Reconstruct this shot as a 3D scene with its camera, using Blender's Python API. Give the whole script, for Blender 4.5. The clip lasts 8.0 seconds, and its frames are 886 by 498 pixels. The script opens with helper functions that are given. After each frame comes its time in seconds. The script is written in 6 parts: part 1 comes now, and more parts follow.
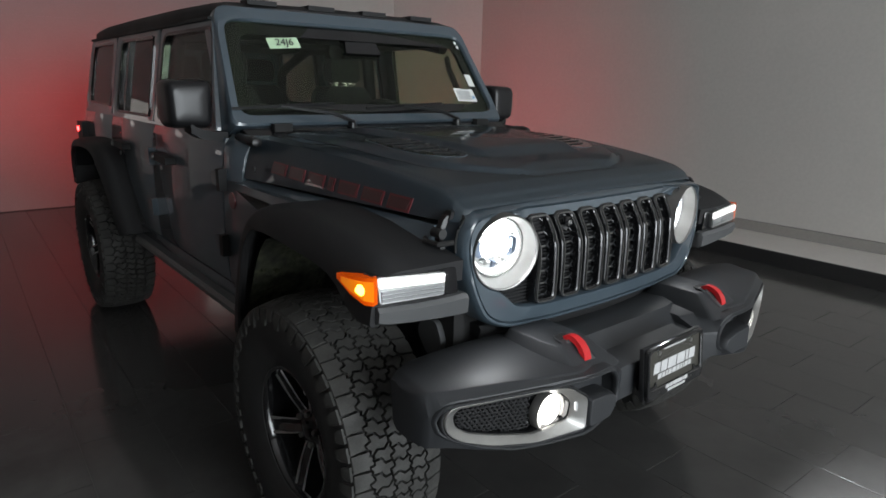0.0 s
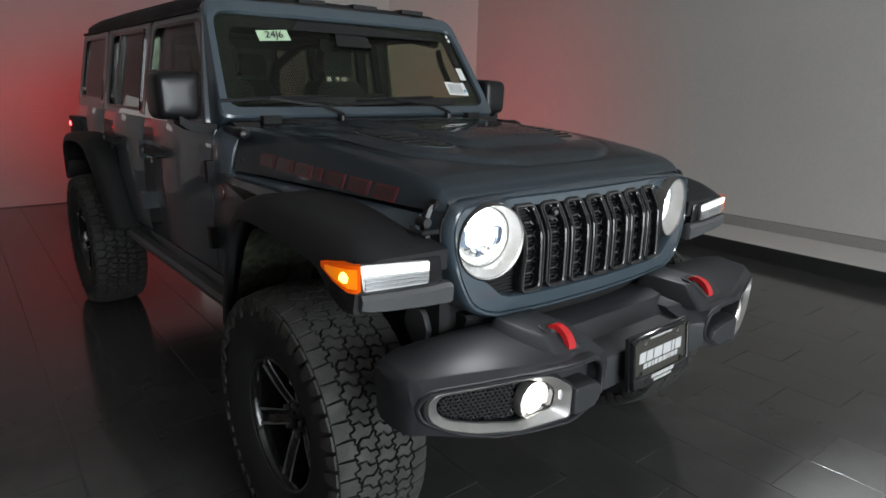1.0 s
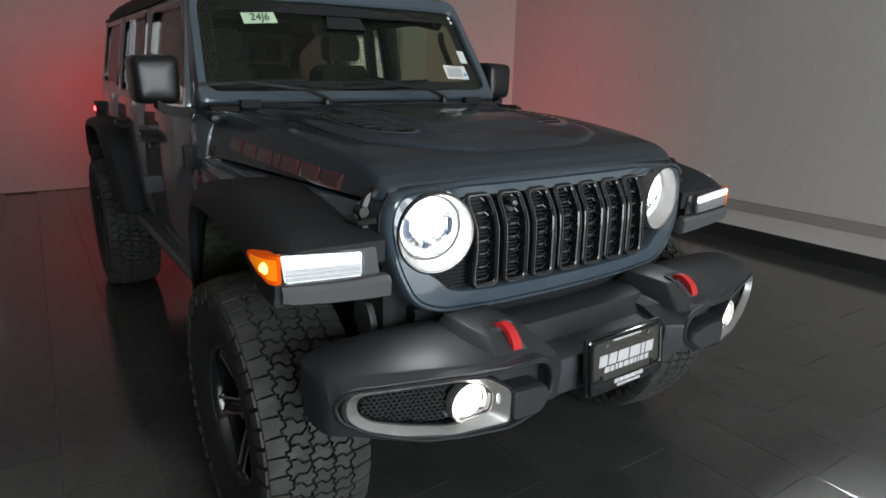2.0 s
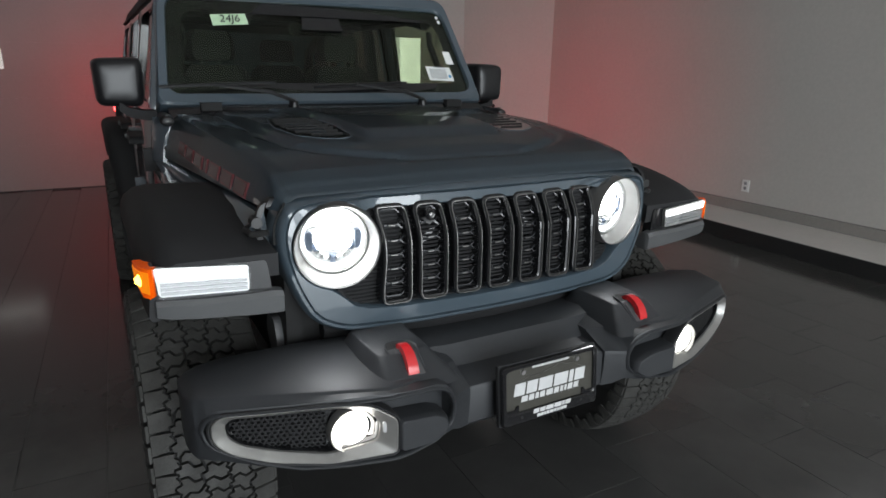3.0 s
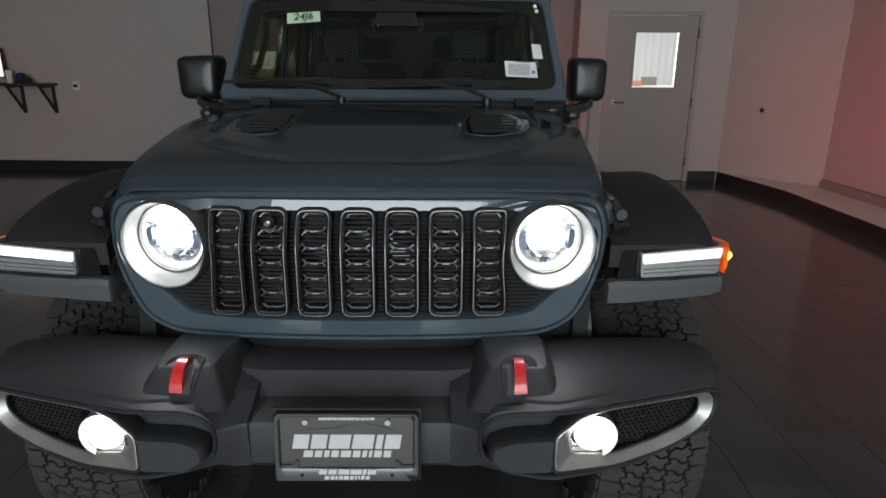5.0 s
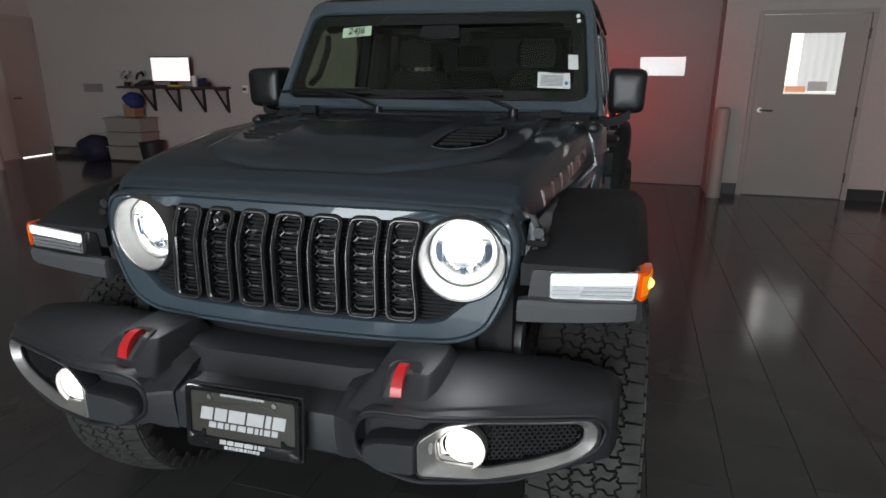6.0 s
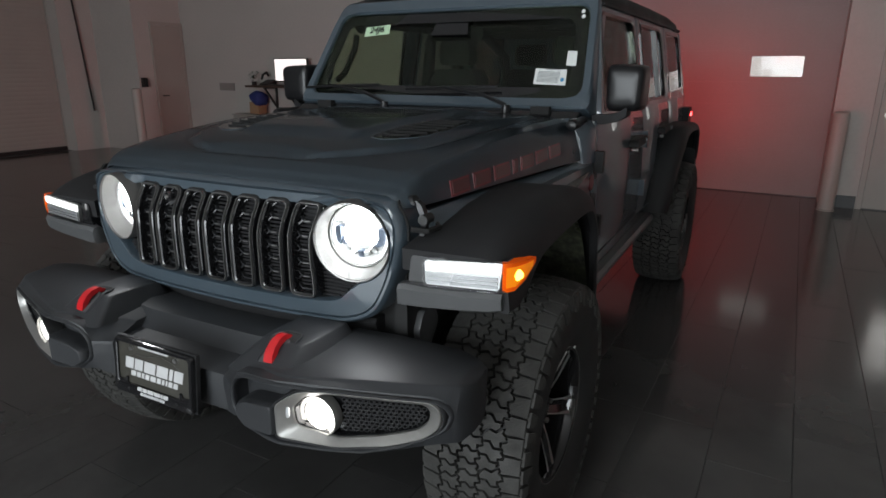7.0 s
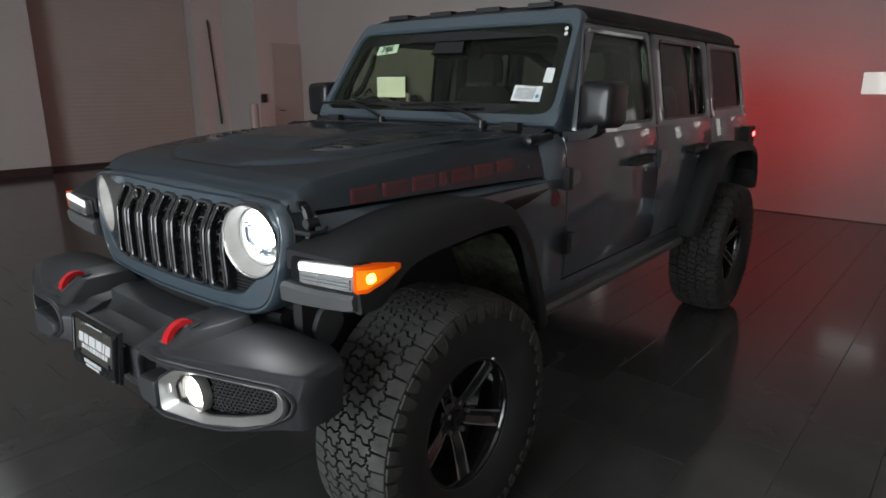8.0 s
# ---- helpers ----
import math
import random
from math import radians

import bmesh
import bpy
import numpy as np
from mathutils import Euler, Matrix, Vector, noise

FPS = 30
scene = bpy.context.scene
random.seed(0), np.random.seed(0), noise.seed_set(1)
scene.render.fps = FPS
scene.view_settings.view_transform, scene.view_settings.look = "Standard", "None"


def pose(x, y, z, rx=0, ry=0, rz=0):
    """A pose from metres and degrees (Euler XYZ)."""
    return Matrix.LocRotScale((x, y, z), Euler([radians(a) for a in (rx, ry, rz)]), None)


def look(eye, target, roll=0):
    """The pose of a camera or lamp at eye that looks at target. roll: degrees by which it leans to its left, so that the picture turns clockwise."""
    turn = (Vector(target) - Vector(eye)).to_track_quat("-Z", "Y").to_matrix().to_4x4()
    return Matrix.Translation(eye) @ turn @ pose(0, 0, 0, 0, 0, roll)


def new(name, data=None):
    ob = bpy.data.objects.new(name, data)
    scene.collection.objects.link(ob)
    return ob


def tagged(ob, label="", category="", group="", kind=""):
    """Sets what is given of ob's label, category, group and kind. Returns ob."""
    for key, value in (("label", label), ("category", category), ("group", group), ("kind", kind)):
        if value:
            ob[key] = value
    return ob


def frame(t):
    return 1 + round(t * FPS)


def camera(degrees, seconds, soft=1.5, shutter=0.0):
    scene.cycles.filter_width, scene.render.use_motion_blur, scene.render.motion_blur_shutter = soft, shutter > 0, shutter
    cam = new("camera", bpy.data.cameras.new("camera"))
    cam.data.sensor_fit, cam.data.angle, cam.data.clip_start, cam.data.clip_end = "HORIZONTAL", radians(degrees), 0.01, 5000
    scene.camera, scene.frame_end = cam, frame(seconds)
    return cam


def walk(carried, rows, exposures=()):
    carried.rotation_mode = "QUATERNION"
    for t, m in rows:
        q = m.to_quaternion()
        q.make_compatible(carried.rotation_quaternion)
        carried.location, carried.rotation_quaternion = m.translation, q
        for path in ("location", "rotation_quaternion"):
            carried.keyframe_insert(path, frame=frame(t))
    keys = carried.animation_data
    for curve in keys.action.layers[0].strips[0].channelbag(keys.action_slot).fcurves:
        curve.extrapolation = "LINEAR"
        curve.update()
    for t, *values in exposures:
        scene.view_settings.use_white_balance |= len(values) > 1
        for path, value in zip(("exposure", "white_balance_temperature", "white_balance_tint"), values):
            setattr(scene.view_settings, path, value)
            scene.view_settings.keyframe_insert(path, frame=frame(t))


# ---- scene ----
cam = camera(71.1, 8.0, soft=1.6)
PATH = [
    (0, (-1.734, -1.751, 1.536), (-0.541, -0.228, 1.027), 1.1),
    (0.5, (-1.735, -1.755, 1.515), (-0.539, -0.236, 1.005), 1.0),
    (1, (-1.71, -1.779, 1.51), (-0.512, -0.261, 0.998), 1.2),
    (2.3, (-1.282, -1.918, 1.499), (-0.283, -0.278, 0.939), 0.9),
    (2.5, (-1.203, -1.947, 1.507), (-0.23, -0.29, 0.953), 0.9),
    (3, (-0.999, -1.978, 1.516), (-0.112, -0.275, 0.957), 0.8),
    (3.5, (-0.698, -1.956, 1.512), (0.0, -0.168, 0.948), 0.8),
    (4, (-0.422, -1.982, 1.51), (0.066, -0.126, 0.945), 0.6),
    (4.5, (-0.147, -1.987, 1.515), (0.107, -0.086, 0.95), 0.6),
    (4.7, (-0.026, -1.971, 1.503), (0.115, -0.058, 0.935), 0.6),
    (5.8, (0.698, -1.947, 1.533), (0.229, -0.084, 0.975), -0.1),
    (6, (0.8, -1.932, 1.545), (0.248, -0.094, 0.982), 0.1),
    (6.5, (1.094, -1.849, 1.53), (0.346, -0.082, 0.966), 0.2),
    (7, (1.404, -1.76, 1.521), (0.468, -0.083, 0.964), 0.1),
    (7.5, (1.727, -1.641, 1.532), (0.606, -0.072, 1.002), 0.1),
    (8, (2.001, -1.453, 1.52), (0.733, 0.008, 1.012), 0.1),
]
walk(cam, [(t, look(eye, target, roll)) for t, eye, target, roll in PATH], exposures=((0.0, 0.64), (2.5, 0.65), (4.5, 0.13), (6.0, 0.34), (6.5, 0.33), (8.0, 0.70)))
scene.view_settings.exposure = 0.0

# ---- world: a closed garage at dusk, almost no light from outside ----
world = bpy.data.worlds.new("world")
scene.world = world
world.use_nodes = True
world.node_tree.nodes["Background"].inputs[0].default_value = (0.5, 0.6, 0.8, 1)
world.node_tree.nodes["Background"].inputs[1].default_value = 0.05

CAR_AT = pose(-0.0735, -0.0258, 0, 0, 0, 1.5)


def lamp(name, kind, m, energy, colour, **kw):
    data = bpy.data.lights.new(name, kind)
    data.energy, data.color = energy, colour
    for k, v in kw.items():
        if k == "size":
            data.size = v
        elif k == "size_y":
            data.shape, data.size_y = "RECTANGLE", v
        elif k == "cone":
            data.spot_size = radians(v)
        elif k == "blend":
            data.spot_blend = v
        elif k == "soft":
            data.shadow_soft_size = v
        elif k == "spread":
            data.spread = radians(v)
    ob = new(name, data)
    ob.matrix_world = m
    return ob


# low beams, their wide spill and the fog lamps shine ahead of the car
for sx in (1, -1):
    lamp("low_beam", "SPOT", CAR_AT @ look((sx * 0.479, -0.486, 1.083), (sx * 1.1, -6, 0.95)), 5000, (0.92, 0.965, 1.0), cone=38, blend=0.8, soft=0.012)
    lamp("head_spill", "SPOT", CAR_AT @ look((sx * 0.479, -0.484, 1.070), (sx * 0.62, -1.4, 0.85)), 1.8, (0.94, 0.97, 1.0), cone=170, blend=0.6, soft=0.012)
    lamp("fog_beam", "SPOT", CAR_AT @ look((sx * 0.546, -0.800, 0.710), (sx * 0.9, -3, 0.45)), 150, (0.94, 0.97, 1.0), cone=160, blend=0.9, soft=0.010)
    # tail lamps wash the rear of the garage in red
    lamp("tail_glow", "AREA", CAR_AT @ look((sx * 0.70, 3.80, 1.12), (sx * 0.80, 6, 1.20)), 4.5, (1, 0.035, 0.045), size=0.12, size_y=0.22, spread=72)
    lamp("side_tail_glow", "AREA", CAR_AT @ look((sx * 0.86, 3.66, 1.15), (sx * 3, 4.2, 1.08)), 6.2, (1, 0.08, 0.09), size=0.05, size_y=0.18, spread=80)
# added fill light in the opening of an unseen, invented doorway the car faces
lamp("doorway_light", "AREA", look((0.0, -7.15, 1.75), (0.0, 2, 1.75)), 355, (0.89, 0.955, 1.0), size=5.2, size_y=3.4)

# ---- materials ----


def material(name, colour, rough=0.5, metal=0.0, coat=0.0, bump=0.0, scale=40.0, vary=0.12, stain=0.0, stain_scale=3.0, spec=0.5, coords="Object", coat_rough=0.03, island=0.0):
    m = bpy.data.materials.new(name)
    m.use_nodes = True
    nt = m.node_tree
    b = nt.nodes["Principled BSDF"]
    b.inputs["Metallic"].default_value = metal
    b.inputs["Coat Weight"].default_value = coat
    b.inputs["Coat Roughness"].default_value = coat_rough
    b.inputs["Specular IOR Level"].default_value = spec
    tc = nt.nodes.new("ShaderNodeTexCoord")
    fine = nt.nodes.new("ShaderNodeTexNoise")
    fine.inputs["Scale"].default_value, fine.inputs["Detail"].default_value = scale, 6
    wide = nt.nodes.new("ShaderNodeTexNoise")
    wide.inputs["Scale"].default_value, wide.inputs["Detail"].default_value = stain_scale, 5
    for n in (fine, wide):
        nt.links.new(tc.outputs[coords], n.inputs["Vector"])
    ramp = nt.nodes.new("ShaderNodeMapRange")
    ramp.inputs["From Min"].default_value, ramp.inputs["From Max"].default_value = 0.3, 0.7
    ramp.inputs["To Min"].default_value, ramp.inputs["To Max"].default_value = 1 - vary, 1 + vary
    nt.links.new(fine.outputs["Fac"], ramp.inputs["Value"])
    ramp2 = nt.nodes.new("ShaderNodeMapRange")
    ramp2.inputs["From Min"].default_value, ramp2.inputs["From Max"].default_value = 0.35, 0.7
    ramp2.inputs["To Min"].default_value, ramp2.inputs["To Max"].default_value = 1.0, 1 - stain
    nt.links.new(wide.outputs["Fac"], ramp2.inputs["Value"])
    mul = nt.nodes.new("ShaderNodeMath")
    mul.operation = "MULTIPLY"
    nt.links.new(ramp.outputs[0], mul.inputs[0])
    nt.links.new(ramp2.outputs[0], mul.inputs[1])
    last = mul
    if island:
        info = nt.nodes.new("ShaderNodeObjectInfo")
        r3 = nt.nodes.new("ShaderNodeMapRange")
        r3.inputs["To Min"].default_value, r3.inputs["To Max"].default_value = 1 - island, 1 + island
        nt.links.new(info.outputs["Random"], r3.inputs["Value"])
        mul2 = nt.nodes.new("ShaderNodeMath")
        mul2.operation = "MULTIPLY"
        nt.links.new(mul.outputs[0], mul2.inputs[0])
        nt.links.new(r3.outputs[0], mul2.inputs[1])
        last = mul2
    tint = nt.nodes.new("ShaderNodeVectorMath")
    tint.operation = "SCALE"
    tint.inputs[0].default_value = colour
    nt.links.new(last.outputs[0], tint.inputs["Scale"])
    nt.links.new(tint.outputs[0], b.inputs["Base Color"])
    rr = nt.nodes.new("ShaderNodeMapRange")
    rr.inputs["From Min"].default_value, rr.inputs["From Max"].default_value = 0.3, 0.7
    rr.inputs["To Min"].default_value, rr.inputs["To Max"].default_value = max(0.02, rough * (1 - vary)), min(1, rough * (1 + vary))
    nt.links.new(wide.outputs["Fac"], rr.inputs["Value"])
    nt.links.new(rr.outputs[0], b.inputs["Roughness"])
    if bump:
        bn = nt.nodes.new("ShaderNodeBump")
        bn.inputs["Strength"].default_value, bn.inputs["Distance"].default_value = min(1, bump), 0.002
        nt.links.new(fine.outputs["Fac"], bn.inputs["Height"])
        nt.links.new(bn.outputs[0], b.inputs["Normal"])
    return m


def glowing(name, colour, strength):
    m = bpy.data.materials.new(name)
    m.use_nodes = True
    b = m.node_tree.nodes["Principled BSDF"]
    b.inputs["Base Color"].default_value = (*[min(0.8, c) for c in colour], 1)
    b.inputs["Emission Color"].default_value = (*colour, 1)
    b.inputs["Emission Strength"].default_value = strength
    b.inputs["Roughness"].default_value = 0.2
    return m


def clear(name, colour, rough=0.0, shine=0.03):
    """Thin glass: light passes tinted, and the surface mirrors by its angle."""
    m = bpy.data.materials.new(name)
    m.use_nodes = True
    nt = m.node_tree
    nt.nodes.remove(nt.nodes["Principled BSDF"])
    out = nt.nodes["Material Output"]
    tr, gl, mix, lw, pw, ma = (nt.nodes.new("ShaderNode" + k) for k in ("BsdfTransparent", "BsdfGlossy", "MixShader", "LayerWeight", "Math", "Math"))
    tr.inputs[0].default_value = (*colour, 1)
    gl.inputs["Roughness"].default_value = rough
    lw.inputs["Blend"].default_value = 0.5
    pw.operation, ma.operation = "POWER", "MULTIPLY_ADD"
    pw.inputs[1].default_value = 5.0
    ma.inputs[1].default_value, ma.inputs[2].default_value = 0.9, shine
    nt.links.new(lw.outputs["Facing"], pw.inputs[0])
    nt.links.new(pw.outputs[0], ma.inputs[0])
    nt.links.new(ma.outputs[0], mix.inputs[0])
    nt.links.new(tr.outputs[0], mix.inputs[1])
    nt.links.new(gl.outputs[0], mix.inputs[2])
    nt.links.new(mix.outputs[0], out.inputs["Surface"])
    return m


PAINT = material("slate_paint", (0.053, 0.074, 0.092), rough=0.35, coat=1.0, vary=0.03, scale=900, coat_rough=0.02, stain=0.03)
PLASTIC = material("black_plastic", (0.018, 0.018, 0.019), rough=0.6, bump=0.25, scale=420, vary=0.1, spec=0.28)
SHELL = material("smooth_black_plastic", (0.010, 0.010, 0.011), rough=0.32, bump=0.05, scale=300, vary=0.08, spec=0.4)
BUMPER = material("satin_black_steel", (0.023, 0.0245, 0.027), rough=0.52, bump=0.12, scale=500, vary=0.08, spec=0.40)
GLOSS = material("gloss_black", (0.010, 0.010, 0.011), rough=0.12, vary=0.05, coat=0.4)
# near-black, for dark parts and for shade put into hollows and gaps
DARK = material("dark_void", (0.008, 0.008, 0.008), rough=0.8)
# darker than the tread rubber: groove and sidewall shade is put into it
SIDEWALL = material("sidewall_rubber", (0.014, 0.014, 0.014), rough=0.7, bump=0.3, scale=200, vary=0.2)
RUBBER = material("tyre_rubber", (0.039, 0.038, 0.035), rough=0.78, bump=0.4, scale=260, vary=0.25, stain=0.3, stain_scale=14)
PAINT.node_tree.nodes["Principled BSDF"].inputs["Coat IOR"].default_value = 1.6
GUNMETAL = material("gunmetal_bezel", (0.19, 0.185, 0.18), rough=0.36, metal=0.8, vary=0.06)
SILVER = material("machined_silver", (0.62, 0.62, 0.62), rough=0.32, metal=1.0, vary=0.06, scale=200)
CHROME = material("headlamp_bowl", (0.50, 0.51, 0.50), rough=0.34, metal=1.0, vary=0.04)
HONEY = material("gloss_honeycomb", (0.030, 0.031, 0.033), rough=0.22, vary=0.08)
SATIN = material("satin_silver_trim", (0.33, 0.325, 0.312), rough=0.38, metal=0.75, vary=0.06)
RED = material("red_enamel", (0.52, 0.012, 0.016), rough=0.3, coat=0.5, vary=0.05)
RED_TRIM = material("red_decal", (0.135, 0.013, 0.018), rough=0.45, vary=0.1, coat=1.0)
DECAL = material("dark_decal", (0.048, 0.010, 0.012), rough=0.4, vary=0.05, coat=1.0)
PAPER = material("sticker_paper", (0.72, 0.74, 0.72), rough=0.6, vary=0.04)
GREEN_PAPER = material("green_sticker_paper", (0.50, 0.68, 0.46), rough=0.6, vary=0.04)
GREY_PRINT = material("grey_print", (0.25, 0.26, 0.27), rough=0.6)
BLUE_PRINT = material("blue_print", (0.03, 0.22, 0.42), rough=0.5)
INK = material("black_ink", (0.012, 0.012, 0.014), rough=0.6)
FABRIC = material("black_seat_leather", (0.006, 0.006, 0.0065), rough=0.7, vary=0.05)
FELT = material("fender_liner_felt", (0.042, 0.045, 0.028), rough=0.95, bump=1.0, scale=60, vary=0.8, stain=0.8, stain_scale=25)
STEEL = material("dull_steel", (0.10, 0.10, 0.10), rough=0.5, metal=0.6, vary=0.2)
BOWL = material("lamp_bowl", (0.42, 0.42, 0.405), rough=0.34, metal=0.7, vary=0.04)
CHAMBER = material("lamp_chamber", (0.13, 0.16, 0.21), rough=0.3, metal=0.5, vary=0.1)
HEAD_LED = glowing("headlamp_led", (0.96, 0.98, 1.0), 11)
HEAD_HALO = glowing("headlamp_halo", (0.90, 0.95, 1.0), 1.6)
FOG_LED = glowing("fog_led", (1.0, 0.97, 0.92), 4.5)
# grey raised partly to paint lamp glare on the lip and a lit rail
LIP = material("satin_grey_plastic", (0.07, 0.072, 0.074), rough=0.42, vary=0.06, bump=0.1, scale=400)
AMBER_CELL = glowing("amber_reflector", (1.0, 0.24, 0.006), 0.32)
PRISM = material("clear_prism", (0.42, 0.43, 0.44), rough=0.25, metal=0.5, vary=0.2, scale=300)
DRL_LED = glowing("running_lamp_led", (0.97, 0.98, 1.0), 1.3)
AMBER = glowing("amber_lens", (0.9, 0.10, 0.002), 0.14)
AMBER_LED = glowing("amber_led", (1.0, 0.50, 0.06), 6)
TAIL_LED = glowing("tail_led", (1.0, 0.03, 0.03), 14)
SCREEN = glowing("monitor_screen", (1.0, 0.92, 0.88), 0.72)
OFFICE = glowing("lit_office_wall", (0.98, 0.94, 0.90), 1.15)
HALL = glowing("lit_hall_wall", (0.90, 0.82, 0.78), 0.48)
GLASS = clear("tinted_glass", (0.78, 0.83, 0.75))
DARK_GLASS = clear("privacy_glass", (0.46, 0.48, 0.45))
PANE = clear("clear_pane", (0.92, 0.93, 0.93))
LENS = clear("lamp_lens", (0.95, 0.95, 0.95))
MIRROR = material("mirror_glass", (0.8, 0.8, 0.8), rough=0.02, metal=1.0, vary=0.0)
WALL = material("painted_wall", (0.46, 0.44, 0.41), rough=0.72, bump=0.25, scale=30, vary=0.03, stain=0.06, stain_scale=0.7)
GATE = material("garage_door_paint", (0.25, 0.232, 0.222), rough=0.5, bump=0.1, scale=60, vary=0.03, stain=0.05, stain_scale=2)
DOOR = material("door_paint", (0.36, 0.338, 0.305), rough=0.5, bump=0.1, scale=60, vary=0.03, stain=0.05, stain_scale=2)
CEIL = material("ceiling_paint", (0.64, 0.62, 0.60), rough=0.9, vary=0.04)
BASE = material("black_cove_base", (0.018, 0.018, 0.018), rough=0.45, vary=0.1)
LEDGE = material("pale_ledge", (0.62, 0.59, 0.56), rough=0.6, vary=0.03, stain=0.05)
STRIP = material("grey_wall_strip", (0.24, 0.225, 0.21), rough=0.6, vary=0.05)
TILE = material("dark_floor_tile", (0.062, 0.061, 0.060), rough=0.14, spec=0.75, bump=0.04, scale=9, vary=0.10, stain=0.25, stain_scale=2.2, coords="Object", island=0.05)
GROUT = material("dark_grout", (0.052, 0.052, 0.052), rough=0.8, vary=0.1)
BLUE = material("blue_cloth", (0.015, 0.03, 0.14), rough=0.8)
CLEAR_BIN = material("translucent_plastic", (0.25, 0.25, 0.225), rough=0.4, vary=0.1)
CARDBOARD = material("brown_cardboard", (0.28, 0.18, 0.10), rough=0.8)
YELLOW = material("yellow_pad", (0.6, 0.5, 0.08), rough=0.6)

# ---- helpers of this scene ----


def part(name, bm, mat, parent=None, label="", smooth=35, m=None, bevel=0.0):
    """Links a bmesh as one mesh object under a thing or a part."""
    if bevel:
        edges = [e for e in bm.edges if len(e.link_faces) == 2 and e.calc_face_angle(0) > 0.5]
        bmesh.ops.bevel(bm, geom=edges, offset=bevel, segments=2, affect="EDGES", clamp_overlap=True)
    bmesh.ops.recalc_face_normals(bm, faces=bm.faces)
    me = bpy.data.meshes.new(name)
    bm.to_mesh(me)
    bm.free()
    me.materials.append(mat)
    if smooth:
        me.shade_smooth()
        me.set_sharp_from_angle(angle=radians(smooth))
    ob = new(name, me)
    if m is not None:
        ob.matrix_basis = m
    if parent is not None:
        ob.parent = parent
    if label:
        ob["label"] = label
    return ob


def thing(name, label, category, at=None, group="", kind=""):
    ob = new(name)
    ob.empty_display_size = 0.1
    if at is not None:
        ob.matrix_basis = at
    return tagged(ob, label, category, group, kind)


def box(x0, x1, y0, y1, z0, z1, bm=None):
    bm = bm or bmesh.new()
    vs = [bm.verts.new((x, y, z)) for z in (z0, z1) for x, y in ((x0, y0), (x1, y0), (x1, y1), (x0, y1))]
    for f in ((3, 2, 1, 0), (4, 5, 6, 7), (0, 1, 5, 4), (1, 2, 6, 5), (2, 3, 7, 6), (3, 0, 4, 7)):
        bm.faces.new([vs[i] for i in f])
    return bm


def loft(rings, closed=True, caps=True, bm=None):
    """Skin through rings of the same number of points."""
    bm = bm or bmesh.new()
    vs = [[bm.verts.new(p) for p in r] for r in rings]
    n = len(rings[0])
    for a, b in zip(vs, vs[1:]):
        for i in range(n if closed else n - 1):
            j = (i + 1) % n
            try:
                bm.faces.new((a[i], a[j], b[j], b[i]))
            except ValueError:
                pass
    if caps and closed:
        bm.faces.new(vs[0][::-1])
        bm.faces.new(vs[-1])
    return bm


def lathe(profile, n=48, bm=None, axis="x", at=(0, 0, 0), caps=True):
    """A turned shape: profile of (along, radius) about an axis."""
    rings = []
    for a, r in profile:
        ring = []
        for i in range(n):
            c, s = r * math.cos(2 * math.pi * i / n), r * math.sin(2 * math.pi * i / n)
            p = {"x": (a, c, s), "y": (c, a, s), "z": (c, s, a)}[axis]
            ring.append((p[0] + at[0], p[1] + at[1], p[2] + at[2]))
        rings.append(ring)
    return loft(rings, caps=caps, bm=bm)


def tube(points, r, n=10, bm=None):
    """A round bar along a line of points."""
    bm = bm or bmesh.new()
    pts = [Vector(p) for p in points]
    rings = []
    for i, p in enumerate(pts):
        d = (pts[min(i + 1, len(pts) - 1)] - pts[max(i - 1, 0)]).normalized()
        u = d.cross(Vector((0.13, 0.21, 1) if abs(d.z) < 0.9 else (1, 0.1, 0))).normalized()
        v = d.cross(u)
        rings.append([p + u * r * math.cos(2 * math.pi * k / n) + v * r * math.sin(2 * math.pi * k / n) for k in range(n)])
    return loft(rings, bm=bm)


def strut(p, q, w, h, bm=None):
    """A square bar from p to q."""
    bm = bm or bmesh.new()
    p, q = Vector(p), Vector(q)
    d = (q - p).normalized()
    u = d.cross(Vector((0, 1, 0)) if abs(d.y) < 0.9 else Vector((0, 0, 1))).normalized()
    v = d.cross(u)
    rings = [[c + u * w * a / 2 + v * h * b / 2 for a, b in ((-1, -1), (1, -1), (1, 1), (-1, 1))] for c in (p, q)]
    return loft(rings, bm=bm)


def rounded(points, r, n=5):
    """The outline with its corners rounded; r may be one radius or one for each corner."""
    out = []
    k = len(points)
    rs = r if isinstance(r, (list, tuple)) else [r] * k
    for i in range(k):
        p0, p, p1 = Vector(points[i - 1]), Vector(points[i]), Vector(points[(i + 1) % k])
        a, b = (p0 - p), (p1 - p)
        d = min(rs[i], a.length * 0.48, b.length * 0.48)
        s, e = p + a.normalized() * d, p + b.normalized() * d
        for j in range(n + 1):
            f = j / n
            out.append(tuple((1 - f) ** 2 * s + 2 * f * (1 - f) * p + f * f * e))
    return out


def resample(points, n):
    """n points at even steps round a closed outline."""
    pts = [Vector(p) for p in points]
    pts.append(pts[0])
    step = [0.0]
    for a, b in zip(pts, pts[1:]):
        step.append(step[-1] + (b - a).length)
    out, j = [], 0
    for i in range(n):
        t = step[-1] * i / n
        while step[j + 1] < t:
            j += 1
        f = (t - step[j]) / max(1e-9, step[j + 1] - step[j])
        out.append(tuple(pts[j].lerp(pts[j + 1], f)))
    return out


